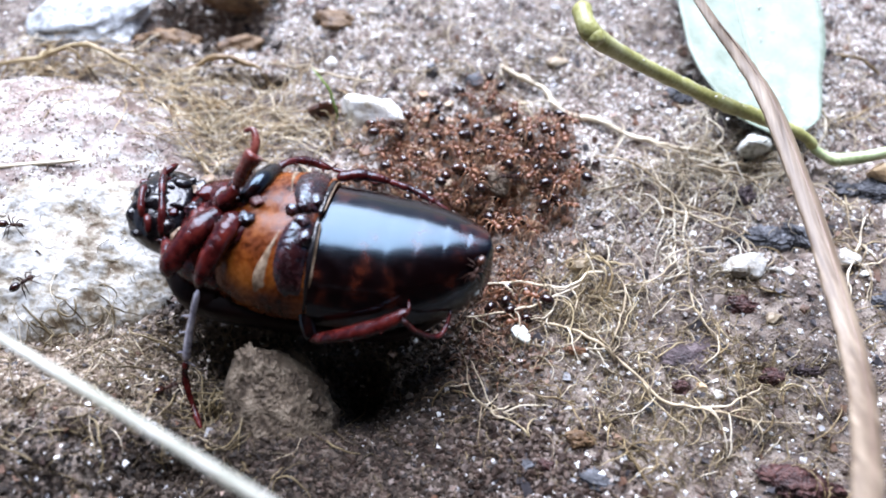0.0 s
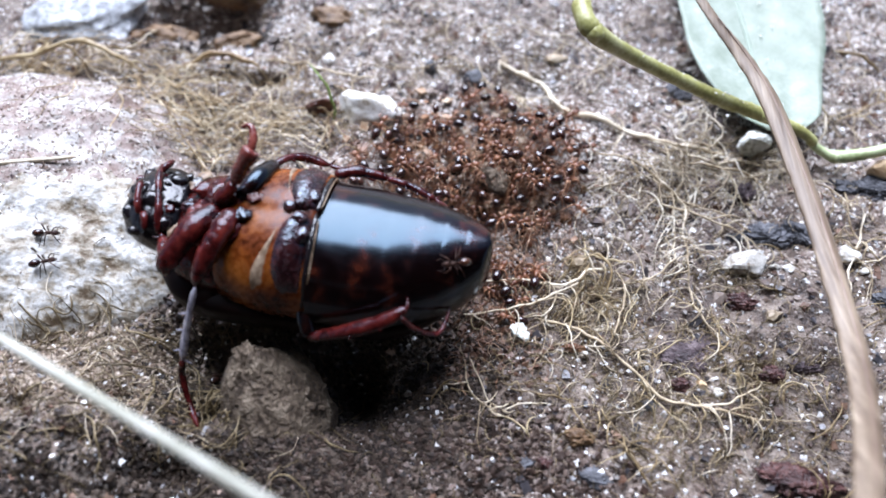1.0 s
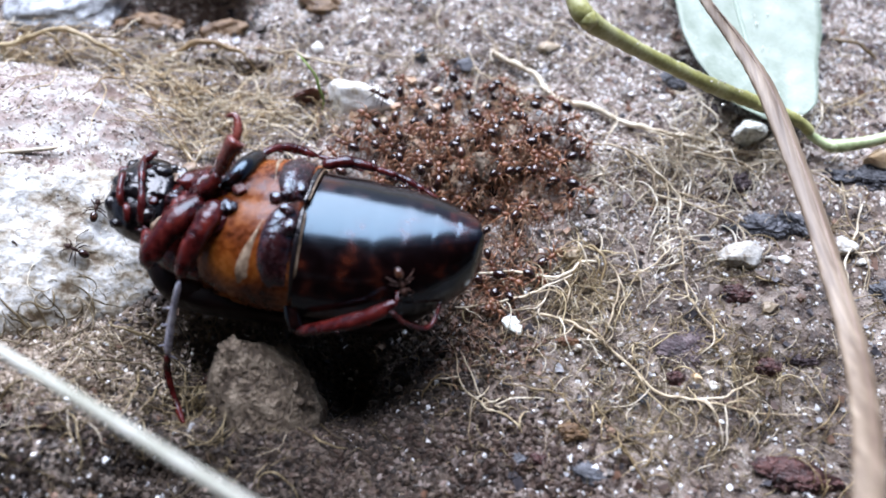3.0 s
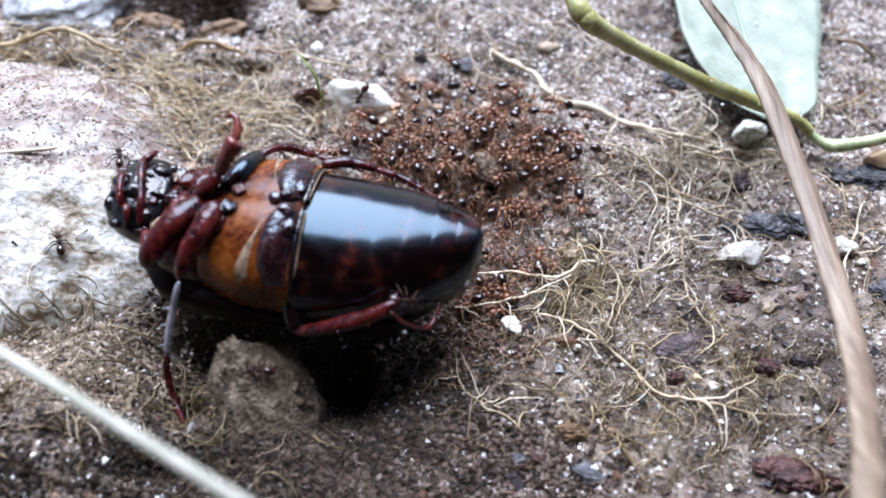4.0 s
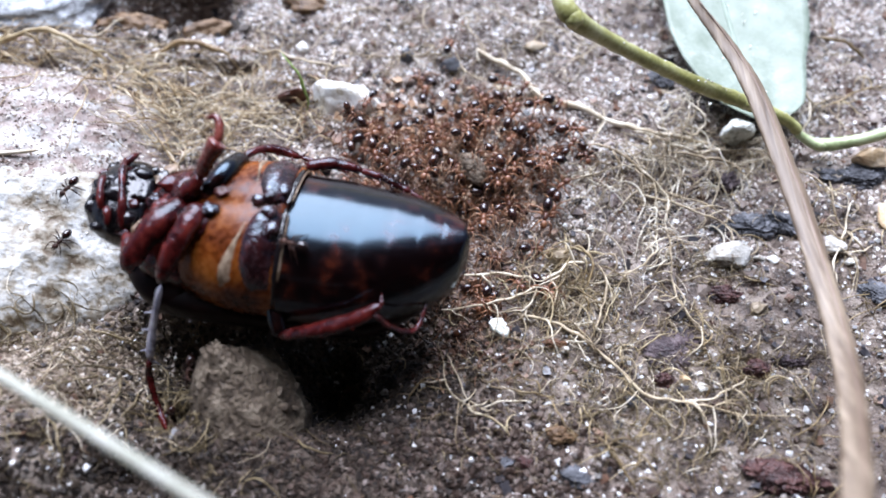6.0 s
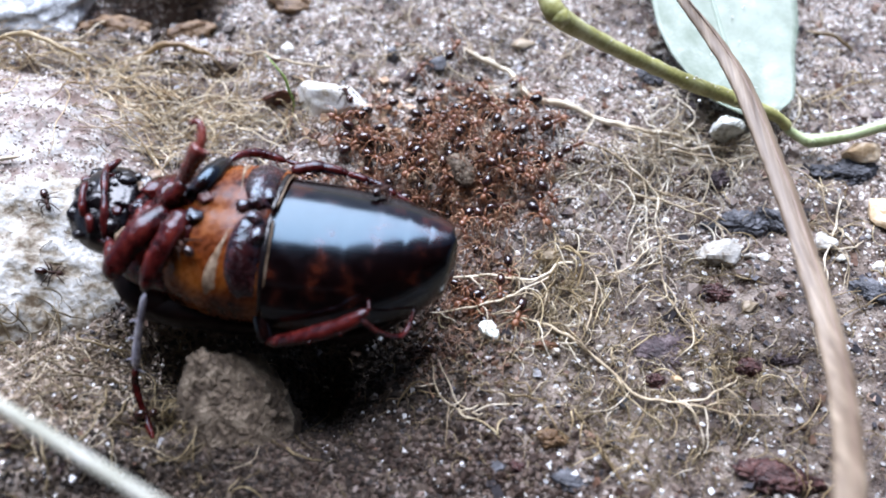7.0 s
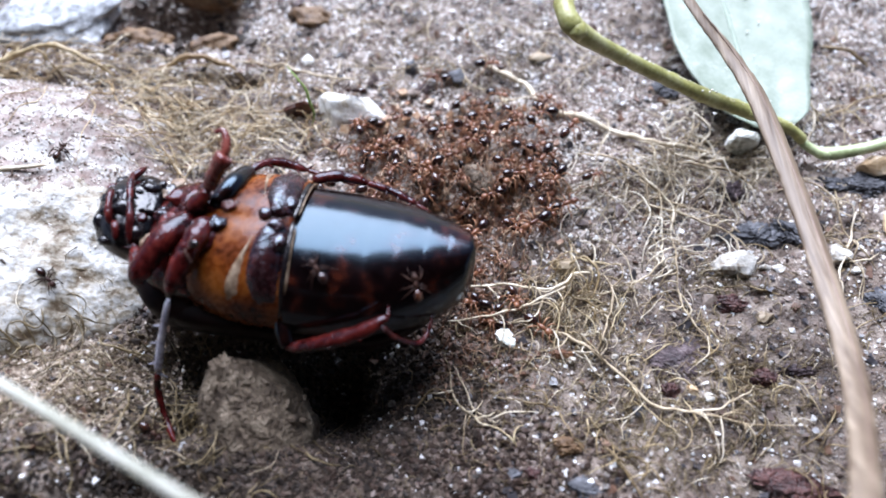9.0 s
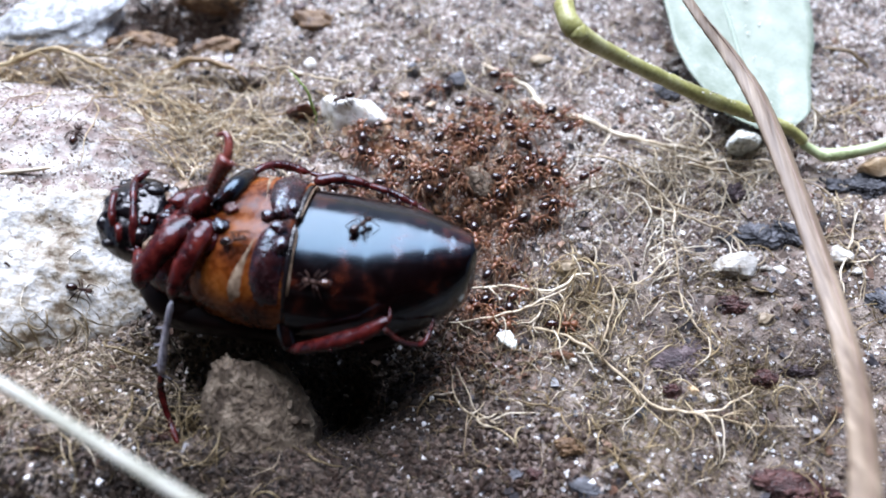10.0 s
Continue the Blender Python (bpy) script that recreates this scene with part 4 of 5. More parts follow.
    ([(4.5, 67.9, 0.4), (5.2, 65.3, 0.8), (6.4, 62.4, 0.8), (7.0, 60.8, 0.4)], [0.07, 0.1, 0.1, 0.05], BUFFROOT, "thin buff root beside a dark pebble"),
    ([(40.6, 64.2, 0.4), (42.0, 63.5, 0.9), (43.2, 62.4, 0.9), (44.5, 61.0, 0.3)], [0.12, 0.3, 0.3, 0.12], ROOT, "curled brown root shred beside the leaf"),
    ([(38.6, 55.0, 0.4), (40.8, 55.7, 0.7), (43.1, 57.0, 0.8), (45.4, 57.3, 0.5)], [0.1, 0.16, 0.16, 0.12], ROOT, "brown root beside the green shoot"),
    ([(37.7, 43.1, 0.5), (36.7, 40.4, 0.8), (35.2, 37.8, 0.9), (34.3, 35.9, 0.8), (34.2, 33.4, 0.3)], [0.1, 0.13, 0.12, 0.11, 0.06], BUFFROOT, "long thin root beside the black chip"),
    ([(33.2, 38.5, 0.4), (35.8, 38.2, 0.5), (37.9, 38.0, 0.3)], [0.1, 0.13, 0.07], BUFFROOT, "short straight root on soil"),
    ([(1.8, 29.3, 0.4), (2.3, 26.4, 0.5), (3.5, 25.0, 0.5), (4.2, 24.6, 0.3)], [0.06, 0.09, 0.09, 0.05], BUFFROOT, "thin root curling in front of the beetle"),
    ([(12.7, 22.5, 0.4), (13.9, 21.4, 0.6), (14.9, 19.5, 0.5), (15.4, 18.4, 0.3)], [0.07, 0.12, 0.14, 0.06], ROOT, "mossy root tuft on the soil"),
    ([(5.3, 26.4, 0.4), (7.4, 25.9, 0.7), (9.4, 25.6, 0.6), (10.4, 25.3, 0.3)], [0.07, 0.11, 0.1, 0.05], ROOT, "mossy brown root over a dark gap"),
    ([(12.0, 25.2, 0.3), (14.0, 22.4, 0.4), (16.4, 20.4, 0.4), (17.4, 18.6, 0.2)], [0.07, 0.09, 0.09, 0.05], ROOT, "mossy straw-coloured root strand"),
]


def rootlets(parent, points, thick, mat, rnd):
    """Fine side roots that leave a root and wander down over the soil."""
    length = sum(math.dist(a[:2], b[:2]) for a, b in zip(points, points[1:]))
    line = spline(points, 60)
    for _ in range(int(length * 0.75)):
        k = rnd.randrange(3, 57)
        q, d = line[k], line[k + 1] - line[k - 1]
        a = math.atan2(d.y, d.x) + rnd.choice((-1, -1, 1)) * rnd.uniform(0.5, 1.5)
        x, y, pts = q.x, q.y, []
        size, bend, arch = rnd.uniform(1.2, 4.2), rnd.gauss(0, 0.28), rnd.uniform(0.2, 0.9)
        for i in range(7):
            pts.append((x, y, height(x, y) + q.z * (1 - i / 6) + arch * math.sin(math.pi * i / 6) + 0.04))
            a += bend + rnd.gauss(0, 0.25)
            x, y = x + math.cos(a) * size / 6, y + math.sin(a) * size / 6
        r = thick * rnd.uniform(0.25, 0.5)
        v, f = tube(pts, [r, r * 0.9, r * 0.5], 14, 5, 1.0, 0.3)
        link_mesh("rootlet", v, f, mat, parent)


rnd_roots = random.Random(41)
for r_points, r_radii, r_mat, r_label in ROOTS:
    r_ob = tagged(strand("root", r_points, [r * 0.74 for r in r_radii], r_mat, r_label, "root", 12 * len(r_points), 7, 1.0, 0.5), group="roots on the soil")
    if r_points[0][1] < 62.1:
        rootlets(r_ob, r_points, max(0.18, 0.8 * max(r_radii)), r_mat, rnd_roots)


def root_mat(name, patches, seed, label, mat=ROOT, thick=0.09, curl=0.24):
    """Strands of a tangle, one by one, or fine fibres in one piece, strewn in patches (x, y, spread x, spread y, count, heading in degrees, wander, length, lift)."""
    rnd = random.Random(seed)
    pieces = []
    for cx, cy, sx, sy, count, heading, wander, length, lift in patches:
        for _ in range(count):
            x, y = rnd.gauss(cx, sx), rnd.gauss(cy, sy)
            a = radians(heading + rnd.gauss(0, wander))
            bend = rnd.gauss(0, curl)
            size = length * rnd.uniform(0.4, 1.4)
            steps = 9
            pts, top = [], rnd.uniform(0.1, lift)
            x -= math.cos(a) * size / 2
            y -= math.sin(a) * size / 2
            for k in range(steps):
                z = rise(x, y) + top * math.sin(math.pi * (k + 0.3) / steps) * rnd.uniform(0.7, 1.3) + 0.05
                pts.append((x, y, z))
                a += bend + rnd.gauss(0, 0.2)
                x += math.cos(a) * size / (steps - 1)
                y += math.sin(a) * size / (steps - 1)
            r = thick * rnd.uniform(0.35, 1.0) ** 1.3
            pieces.append(tube(pts, [r * 0.8, r, r * 0.5], 15, 4))
    if name == "root_tangle":
        t = thing(name, (patches[0][0], patches[0][1], 0))
        at = Vector((patches[0][0], patches[0][1], 0))
        for v, f in pieces:
            link_mesh("root_strand", [q - at for q in v], f, mat, t)
        return tagged(t, label, "roots")
    v, f = joined(*pieces)
    return tagged(link_mesh(name, v, f, mat), label, "roots", kind="stuff")


root_mat("root_tangle", [(-23.5, 56.0, 3.0, 2.6, 70, -35, 24, 8, 1.8), (-18.0, 53.5, 3.4, 2.2, 74, -10, 38, 7, 1.8), (-27.0, 60.4, 3.2, 1.2, 44, -20, 25, 7, 1.4),
                      (-15.5, 56.5, 4.5, 2.2, 26, 0, 60, 5, 1.0), (-37.0, 62.6, 4.0, 0.9, 56, 0, 20, 8, 2.2), (-15.0, 61.6, 4.0, 1.2, 12, -15, 30, 6, 1.0), (-11.0, 53.8, 2.5, 1.4, 30, 0, 40, 5, 1.2),
                      (-20.5, 51.0, 2.6, 1.0, 26, -5, 30, 6, 1.4)], 1,
         "tangle of fine straw-coloured roots creeping over rock and soil", GOLDROOT, 0.10, 0.11)
root_mat("root_tangle", [(20.0, 46.6, 3.2, 2.0, 34, 30, 45, 6.0, 1.6), (16.0, 46.0, 1.8, 1.4, 20, 20, 50, 5.0, 1.3), (25.5, 49.8, 3.4, 1.0, 34, 5, 30, 6, 1.6), (25.5, 53.6, 1.4, 1.4, 20, 40, 50, 4, 1.6),
                      (26.5, 46.8, 2.6, 1.4, 22, -10, 40, 5, 1.4), (31.0, 48.6, 2.5, 1.2, 22, 10, 40, 5, 1.3), (21.0, 42.0, 2.0, 1.8, 14, 80, 35, 6, 1.0), (24.5, 38.4, 2.0, 0.9, 18, 10, 50, 3.4, 0.9)], 2,
         "tangle of fine pale roots over the soil beside the dry grass", PALEBUFF, 0.10, 0.16)
root_mat("root_tangle", [(13.3, 35.8, 1.2, 1.7, 28, 70, 45, 5.0, 1.4), (11.0, 33.6, 2.4, 1.4, 16, 40, 60, 4.5, 1.1), (22.0, 31.0, 3.0, 3.0, 22, 90, 60, 4, 0.8), (12.0, 38.0, 1.0, 0.6, 16, 20, 40, 3, 1.3),
                      (16.0, 26.0, 4.0, 3.0, 22, 60, 70, 3.5, 0.7), (30.0, 21.5, 2.5, 2.0, 26, 60, 60, 4, 1.0), (4.0, 27.0, 3.0, 3.0, 20, 90, 50, 3.5, 0.8),
                      (38.0, 36.0, 2.5, 6.0, 26, 80, 50, 5, 0.9), (36.0, 46.0, 3.0, 3.0, 22, 60, 60, 4.5, 0.9), (24.8, 28.6, 1.6, 1.6, 20, 70, 60, 3.0, 0.8)], 3, "fine straw-coloured roots scattered over the soil", ROOT, 0.085)
root_mat("root_tangle", [(-22.0, 26.5, 4.0, 2.6, 30, 20, 70, 5, 1.2), (-27.0, 30.0, 3.5, 2.0, 34, 10, 50, 5, 1.2), (-16.5, 22.0, 4.0, 3.0, 24, 0, 80, 4.5, 1.0),
                      (-30.0, 22.0, 4.0, 3.0, 24, 60, 70, 5, 1.2), (-8.0, 21.0, 4.0, 3.0, 14, 0, 80, 4, 0.8), (-18.0, 26.6, 1.6, 2.4, 34, 70, 40, 4.5, 1.4)], 4, "mossy straw-coloured root fibres in front of the rock", MOSSY, 0.1)
root_mat("root_tangle", [(10.0, 62.0, 10.0, 6.0, 70, 0, 80, 4, 0.8), (38.0, 60.0, 3.0, 7.0, 40, 90, 60, 5, 0.9), (-5.0, 66.0, 10.0, 5.0, 70, 0, 80, 4, 0.8)], 5,
         "scattered fine root fibres on open soil", BUFFROOT)
root_mat("root_hairs", [(20.0, 45.5, 4.5, 3.2, 100, 30, 70, 3.5, 1.2), (13.0, 34.6, 2.8, 2.6, 170, 60, 70, 2.6, 1.0), (20.0, 27.0, 6.0, 3.5, 200, 0, 90, 2.4, 0.5),
                        (27.0, 49.5, 4.0, 1.8, 150, 0, 60, 3.2, 1.1), (-20.0, 54.0, 5.5, 3.2, 200, -20, 60, 3.5, 1.1), (-24.0, 27.0, 6.0, 3.5, 180, 0, 90, 3.0, 0.7)], 6,
         "hair-fine root fibres among the larger roots", BUFFROOT, 0.05)
root_mat("moss_fibres", [(20.0, 28.0, 11.0, 5.5, 1100, 0, 180, 1.6, 0.5), (12.0, 34.0, 3.0, 3.0, 260, 0, 180, 1.6, 0.8), (25.0, 37.2, 1.8, 0.8, 110, 0, 180, 1.4, 0.8), (16.5, 23.0, 2.4, 2.0, 160, 60, 60, 1.6, 0.7), (25.5, 27.5, 1.6, 1.4, 110, 0, 180, 1.5, 0.8), (-20.0, 27.0, 8.0, 4.5, 620, 0, 180, 1.8, 0.7), (5.0, 61.0, 22.0, 6.0, 480, 0, 180, 1.7, 0.5), (8.0, 61.0, 3.0, 2.5, 90, 60, 60, 2.4, 0.8)], 8,
         "short olive-brown moss fibres clinging to the soil", MOSSY, 0.058)
root_mat("plant_litter", [(3.0, 48.0, 5.2, 4.2, 70, 0, 180, 1.8, 1.6), (5.0, 46.0, 26.0, 15.0, 650, 0, 180, 1.3, 0.25), (8.0, 28.0, 18.0, 6.0, 500, 0, 180, 1.2, 0.25)], 7, "brown shreds of plant litter strewn over the soil", LITTER, 0.085)
root_mat("rusty_fibres", [(3.8, 45.8, 4.0, 3.4, 330, 70, 60, 2.4, 2.4), (-2.0, 50.6, 4.0, 2.6, 120, 30, 70, 2.0, 1.8), (7.4, 42.0, 2.0, 3.0, 120, 70, 50, 2.2, 2.0), (4.0, 34.0, 2.0, 3.4, 120, 60, 80, 1.8, 1.0)], 9,
         "rust-brown shreds and fibres heaped among the ants", RUSTFIBRE, 0.06)


# ---------------------------------------------------------------- beetle, lying on its back
def beetle():
    """Along x from head (minus) to tail, belly up."""
    t = thing("beetle", (-9.7, 35.3, 7.3), (0, 1.5, -9))
    shell = smooth_rings([(-9.5, -0.4, -0.8, 4.9, 0.7, 5.6), (-7, -0.3, -0.9, 5.9, 0.9, 6.2), (-3, -0.1, -0.8, 6.2, 0.9, 6.2), (2, 0, -0.8, 6.25, 0.9, 6.0), (7, 0, -0.9, 5.75, 0.8, 5.2),
                          (10.5, 0.4, -0.8, 3.9, 1.0, 3.0), (12.8, 0.8, -0.4, 1.3, 0.5, 1.4)], 34)
    v, f = loft(shell, 36)
    link_mesh("elytra", v, f, DULL, t, "dark wing cases underneath")
    cuts = [0.6, 3.4, 5.7, 7.8, 9.8, 11.5, 13.3]

    def belly(x):
        u = max(0.0, (x - 0.6) / 12.7)
        w = 5.95 * math.sqrt(max(0.0, 1 - max(0, u - 0.12) ** 2.1 / 0.845)) if u < 1 else 0.3
        return max(w, 0.55), 0.3 + 4.4 * (1 - 0.29 * u ** 2.2)
    for k, (a, b) in enumerate(zip(cuts, cuts[1:])):
        rings = []
        for i in range(9):
            x = a + (b - a) * i / 8
            w, up = belly(x)
            swell = 0.012 * (1 - k / 6) * math.sin(math.pi * min(1.0, i / 6)) - (0.02 if i == 0 else 0.0)
            rise_up = min(up, 0.3 * up + 0.72 * w)     # towards the tail the belly lies flatter on a deeper keel
            rings.append((x, -0.2 + 1.0 * max(0, x - 6) / 7, up - rise_up - 0.2, w + swell, rise_up + swell, 2.6 + up - rise_up))
        if b > 13:
            end = rings[-1]
            rings += [(13.42, end[1], end[2] - 0.1, end[3] * 0.85, end[4] * 0.85, end[5] * 0.85), (13.5, end[1], end[2] - 0.3, end[3] * 0.6, end[4] * 0.6, end[5] * 0.6), (13.52, end[1], end[2] - 0.4, 0.02, 0.02, 0.02)]
        v, f = loft(rings, 44, 2.08, False)
        link_mesh("sternite", v, f, PITCH, t)
    # thorax
    v, f = loft(smooth_rings([(-7.2, 0.2, 0.0, 4.8, 3.2, 3), (-5.6, 0.2, 0, 5.5, 4.2, 3), (-3.2, 0.1, 0, 6.0, 4.8, 3.2), (-1.0, 0.1, 0, 6.15, 5.0, 3.2), (0.5, 0.1, 0, 6.0, 4.5, 3)], 16), 40, 2.2)
    link_mesh("metasternum", v, f, AMBER, t, "orange-brown breast plate")
    def breast(x, y):
        """The height of the breast plate."""
        keys = [(-7.2, 4.8, 3.2), (-5.6, 5.5, 4.2), (-3.2, 6.0, 4.8), (-1.0, 6.15, 5.0), (0.5, 6.0, 4.5)]
        for (xa, wa, ha), (xb, wb, hb) in zip(keys, keys[1:]):
            if x <= xb:
                break
        k = min(1.0, max(0.0, (x - xa) / (xb - xa)))
        w, h = wa + (wb - wa) * k, ha + (hb - ha) * k
        return h * (1 - min(0.999, abs(y - 0.1) / w) ** 2.2) ** (1 / 2.2)

    def plate(edges, thick, across=9, along=16):
        """A domed plate on the breast between the lines (x0, x1, y)."""
        lo = spline([(a, y, 0) for a, b, y in edges], along)
        hi = spline([(b, y, 0) for a, b, y in edges], along)
        verts, faces = [], []
        for i in range(along):
            p = i / (along - 1)
            for j in range(across):
                q = j / (across - 1)
                x, y = lo[i].x + (hi[i].x - lo[i].x) * q, lo[i].y
                dome = (1 - abs(2 * q - 1) ** 3) * (1 - abs(2 * p - 1) ** 6)
                verts.append((x, y, breast(x, y) - 0.1 + (thick + 0.1) * dome + 0.05 * noise.noise((x * 1.3, y * 1.3, 2.0))))
        for i in range(along - 1):
            for j in range(across - 1):
                quad = (i * across + j, i * across + j + 1, (i + 1) * across + j + 1, (i + 1) * across + j)
                faces.append(quad if edges[-1][2] > 0 else quad[::-1])
        n = len(verts)
        verts += [(x, y, z - 0.5) for x, y, z in verts]
        faces += [tuple(k + n for k in q[::-1]) for q in faces]
        rim = list(range(across)) + [i * across + across - 1 for i in range(1, along)] + [(along - 1) * across + j for j in range(across - 2, -1, -1)] + [i * across for i in range(along - 2, 0, -1)]
        for a, b in zip(rim, rim[1:] + rim[:1]):
            faces.append((b, a, a + n, b + n) if edges[-1][2] > 0 else (a, b, b + n, a + n))
        return [Vector(q) for q in verts], faces
    for side in (1, -1):
        v, f = plate([(-0.9, 0.45, 0.25 * side), (-1.6, 0.42, 0.9 * side), (-2.05, 0.42, 2.0 * side), (-2.2, 0.4, 3.4 * side), (-2.1, 0.35, 4.6 * side), (-1.5, 0.25, 5.7 * side)], 0.34)
        link_mesh("hind_coxa", v, f, COXAL, t, "dark plate at the base of a hind leg")
        v, f = tube([(0.5, side * 0.1, 4.92), (0.55, side * 2.8, 4.3), (0.5, side * 4.6, 3.1), (0.35, side * 5.95, 0.9)], [0.2, 0.24, 0.22, 0.14], 18, 6, 0.6)
        link_mesh("suture", v, f, BLACK, t, "black groove before the abdomen")
        v, f = tube([(0.75, side * 0.5, 4.80), (0.8, side * 2.8, 4.22), (0.75, side * 4.6, 3.0), (0.6, side * 5.95, 0.8)], [0.05, 0.09, 0.10, 0.12], 18, 6, 0.8, 0.1)
        link_mesh("membrane", v, f, CREAM, t, "thin pale joint line")
        k = 1.0 if side < 0 else 0.45
        v, f = plate([(-2.0, -1.85, 1.2 * side), (-2.1 - 0.25 * k, -2.1, 2.3 * side), (-2.25 - 0.75 * k, -2.25, 3.5 * side), (-2.3 - 1.3 * k, -2.3, 4.7 * side), (-2.2 - 1.3 * k, -2.2, 5.6 * side)], 0.12)
        link_mesh("membrane", v, f, CREAM, t, "pale membrane strip")
    # hips of the hind legs, small wet knobs on the mid line
    for k, (x, y, half) in enumerate(((-0.7, 0.55, (0.55, 0.45, 0.4)), (-0.6, -0.75, (0.6, 0.5, 0.42)), (-1.5, 0.1, (0.5, 0.4, 0.3)), (0.0, 1.5, (0.5, 0.6, 0.4)), (-0.1, -1.9, (0.45, 0.7, 0.4)))):
        v, f = lump(half, 140 + k, 0.3, 3)
        link_mesh("trochanter", [(a + x, b + y, c + breast(x, y) + 0.22) for a, b, c in v], f, COXAL, t)
    v, f = loft(smooth_rings([(-11.4, -0.2, -1.0, 3.6, 1.0, 4.6), (-10.0, -0.3, -1.0, 5.0, 1.4, 5.4), (-8.2, -0.3, -1.0, 5.7, 1.4, 6.0), (-6.6, -0.2, -1.0, 5.7, 1.2, 5.6)], 14), 36, 2.1)
    link_mesh("pronotum", v, f, DULL, t, "dark back shield underneath")
    v, f = loft(smooth_rings([(-10.6, 0.2, 0.2, 3.6, 1.8, 2.0), (-9.6, 0.2, 0.1, 4.5, 2.6, 2.4), (-8.0, 0.2, 0, 5.0, 3.3, 2.6), (-6.4, 0.2, 0, 5.2, 3.6, 2)], 14), 36, 2.1)
    link_mesh("prosternum", v, f, RED, t, "dark red underside of the front thorax")
    for pts in ([(-9.6, 4.6, 1.7), (-9.9, 3.2, 2.3), (-10.1, 2.0, 2.6)], [(-10.1, -1.2, 2.6), (-10.3, -2.6, 2.0), (-10.2, -3.8, 1.0)]):
        v, f = tube(pts, [0.1, 0.5, 0.3, 0.45, 0.12], 26, 10, 0.35, 1.1)
        link_mesh("membrane", v, f, CREAM, t, "cream neck membrane")
    # head
    v, f = loft(smooth_rings([(-15.2, 1.2, 0.7, 1.0, 0.6, 0.5), (-14.6, 1.2, 0.7, 2.5, 1.6, 1.2), (-13.2, 1.2, 0.7, 3.4, 2.2, 1.9), (-11.8, 1.1, 0.6, 3.6, 2.3, 2.0), (-10.3, 0.8, 0.5, 3.1, 1.9, 1.8)], 18), 30, 2.2)
    link_mesh("head", v, f, BLACK, t, "black rounded head")
    for side in (1, -1):
        v, f = ball((-12.2, 1.1 + side * 3.0, 0.8), (0.8, 0.55, 0.7))
        link_mesh("eye", v, f, BLACK, t)
        v, f = tube([(-13.2, 1.1 + side * 1.7, 2.3), (-12.6, 1.1 + side * 2.3, 3.0), (-12.3, 1.1 + side * 3.4, 2.6)], [0.24, 0.3, 0.24], 12, 8)
        link_mesh("antenna", v, f, RED, t)
        v, f = tube([(-13.6, 1.2 + side * 0.4, 2.5), (-14.2, 1.2 + side * 1.0, 2.3), (-14.8, 1.2 + side * 0.5, 1.7)], [0.35, 0.4, 0.25], 10, 8)
        link_mesh("mandible", v, f, BLACK, t)
    for pts in ([(-11.4, -2.2, 2.3), (-11.7, -0.4, 3.2), (-12.3, 1.6, 3.5), (-12.9, 3.6, 3.1)], [(-13.2, -1.0, 2.8), (-13.6, 0.6, 3.3), (-13.9, 2.0, 3.0)]):
        v, f = tube(pts, [0.26, 0.34, 0.24, 0.32, 0.16], 18, 8)
        link_mesh("palp", v, f, RED, t, "reddish mouth feeler")
    rnd = random.Random(17)
    for k in range(16):
        x, y = rnd.uniform(-14.6, -10.8), rnd.uniform(-1.9, 4.1)
        z = 0.6 + 2.2 * math.sqrt(max(0.05, 1 - ((x + 12.4) / 3.2) ** 2 - ((y - 1.1) / 3.7) ** 2))
        v, f = lump((rnd.uniform(0.3, 0.65), rnd.uniform(0.25, 0.5), rnd.uniform(0.25, 0.45)), 500 + k, 0.3, 3)
        link_mesh("mouthpart", [(a + x, b + y, c + z) for a, b, c in v], f, RED if k % 4 == 0 else BLACK, t)
    for pos, half in (((-12.6, 0.6, 2.6), (1.2, 0.9, 0.6)), ((-14.2, 1.6, 2.0), (0.7, 0.8, 0.5)), ((-14.3, -0.2, 1.9), (0.7, 0.8, 0.5)), ((-11.5, 2.8, 2.3), (0.8, 0.7, 0.6)), ((-11.3, -1.2, 2.3), (0.8, 0.7, 0.6))):
        v, f = lump(half, int(pos[0] * -10 + pos[1] * 7), 0.25, 3)
        link_mesh("mouthpart", [(a + pos[0], b + pos[1], c + pos[2]) for a, b, c in v], f, BLACK, t)

    def leg(name, joints, radii, mats, flat=0.8):
        """Coxa to foot: one mesh a joint."""
        femur = None
        for label, pts, rad, m in zip(("femur", "tibia", "tarsus"), joints, radii, mats):
            v, f = tube(pts, rad, 22, 12, flat, 0.16)
            ob = link_mesh(name if femur is None else label, v, f, m, t if femur is None else femur)
            if label == "tibia":
                line = spline(pts, 9)
                for k in (3, 5, 7, 8):
                    side = (line[k] - line[k - 1]).cross(Vector((0.2, 0.1, 1))).normalized() * (1 if k % 2 else -1)
                    tip = line[k] + side * (rad[-1] + 0.42) + (line[k] - line[k - 1]).normalized() * 0.3
                    v, f = tube([line[k], (line[k] + tip) / 2, tip], [0.14, 0.1, 0.03], 5, 5)
                    link_mesh("spine", v, f, m, ob)
            femur = femur or ob
        return femur
    for x, y, z, half, m in ((-5.5, 1.6, 4.0, (1.0, 1.5, 0.55), RUBY), (-5.6, -1.5, 4.0, (1.0, 1.5, 0.55), RED), (-7.7, 1.6, 3.2, (0.95, 1.5, 0.6), RED), (-7.8, -1.6, 3.2, (0.95, 1.5, 0.6), RUBY)):
        v, f = lump(half, int(50 - x * 9 + y * 5), 0.2, 4)
        link_mesh("coxa", [(a + x, b + y, c + z) for a, b, c in v], f, m, t)
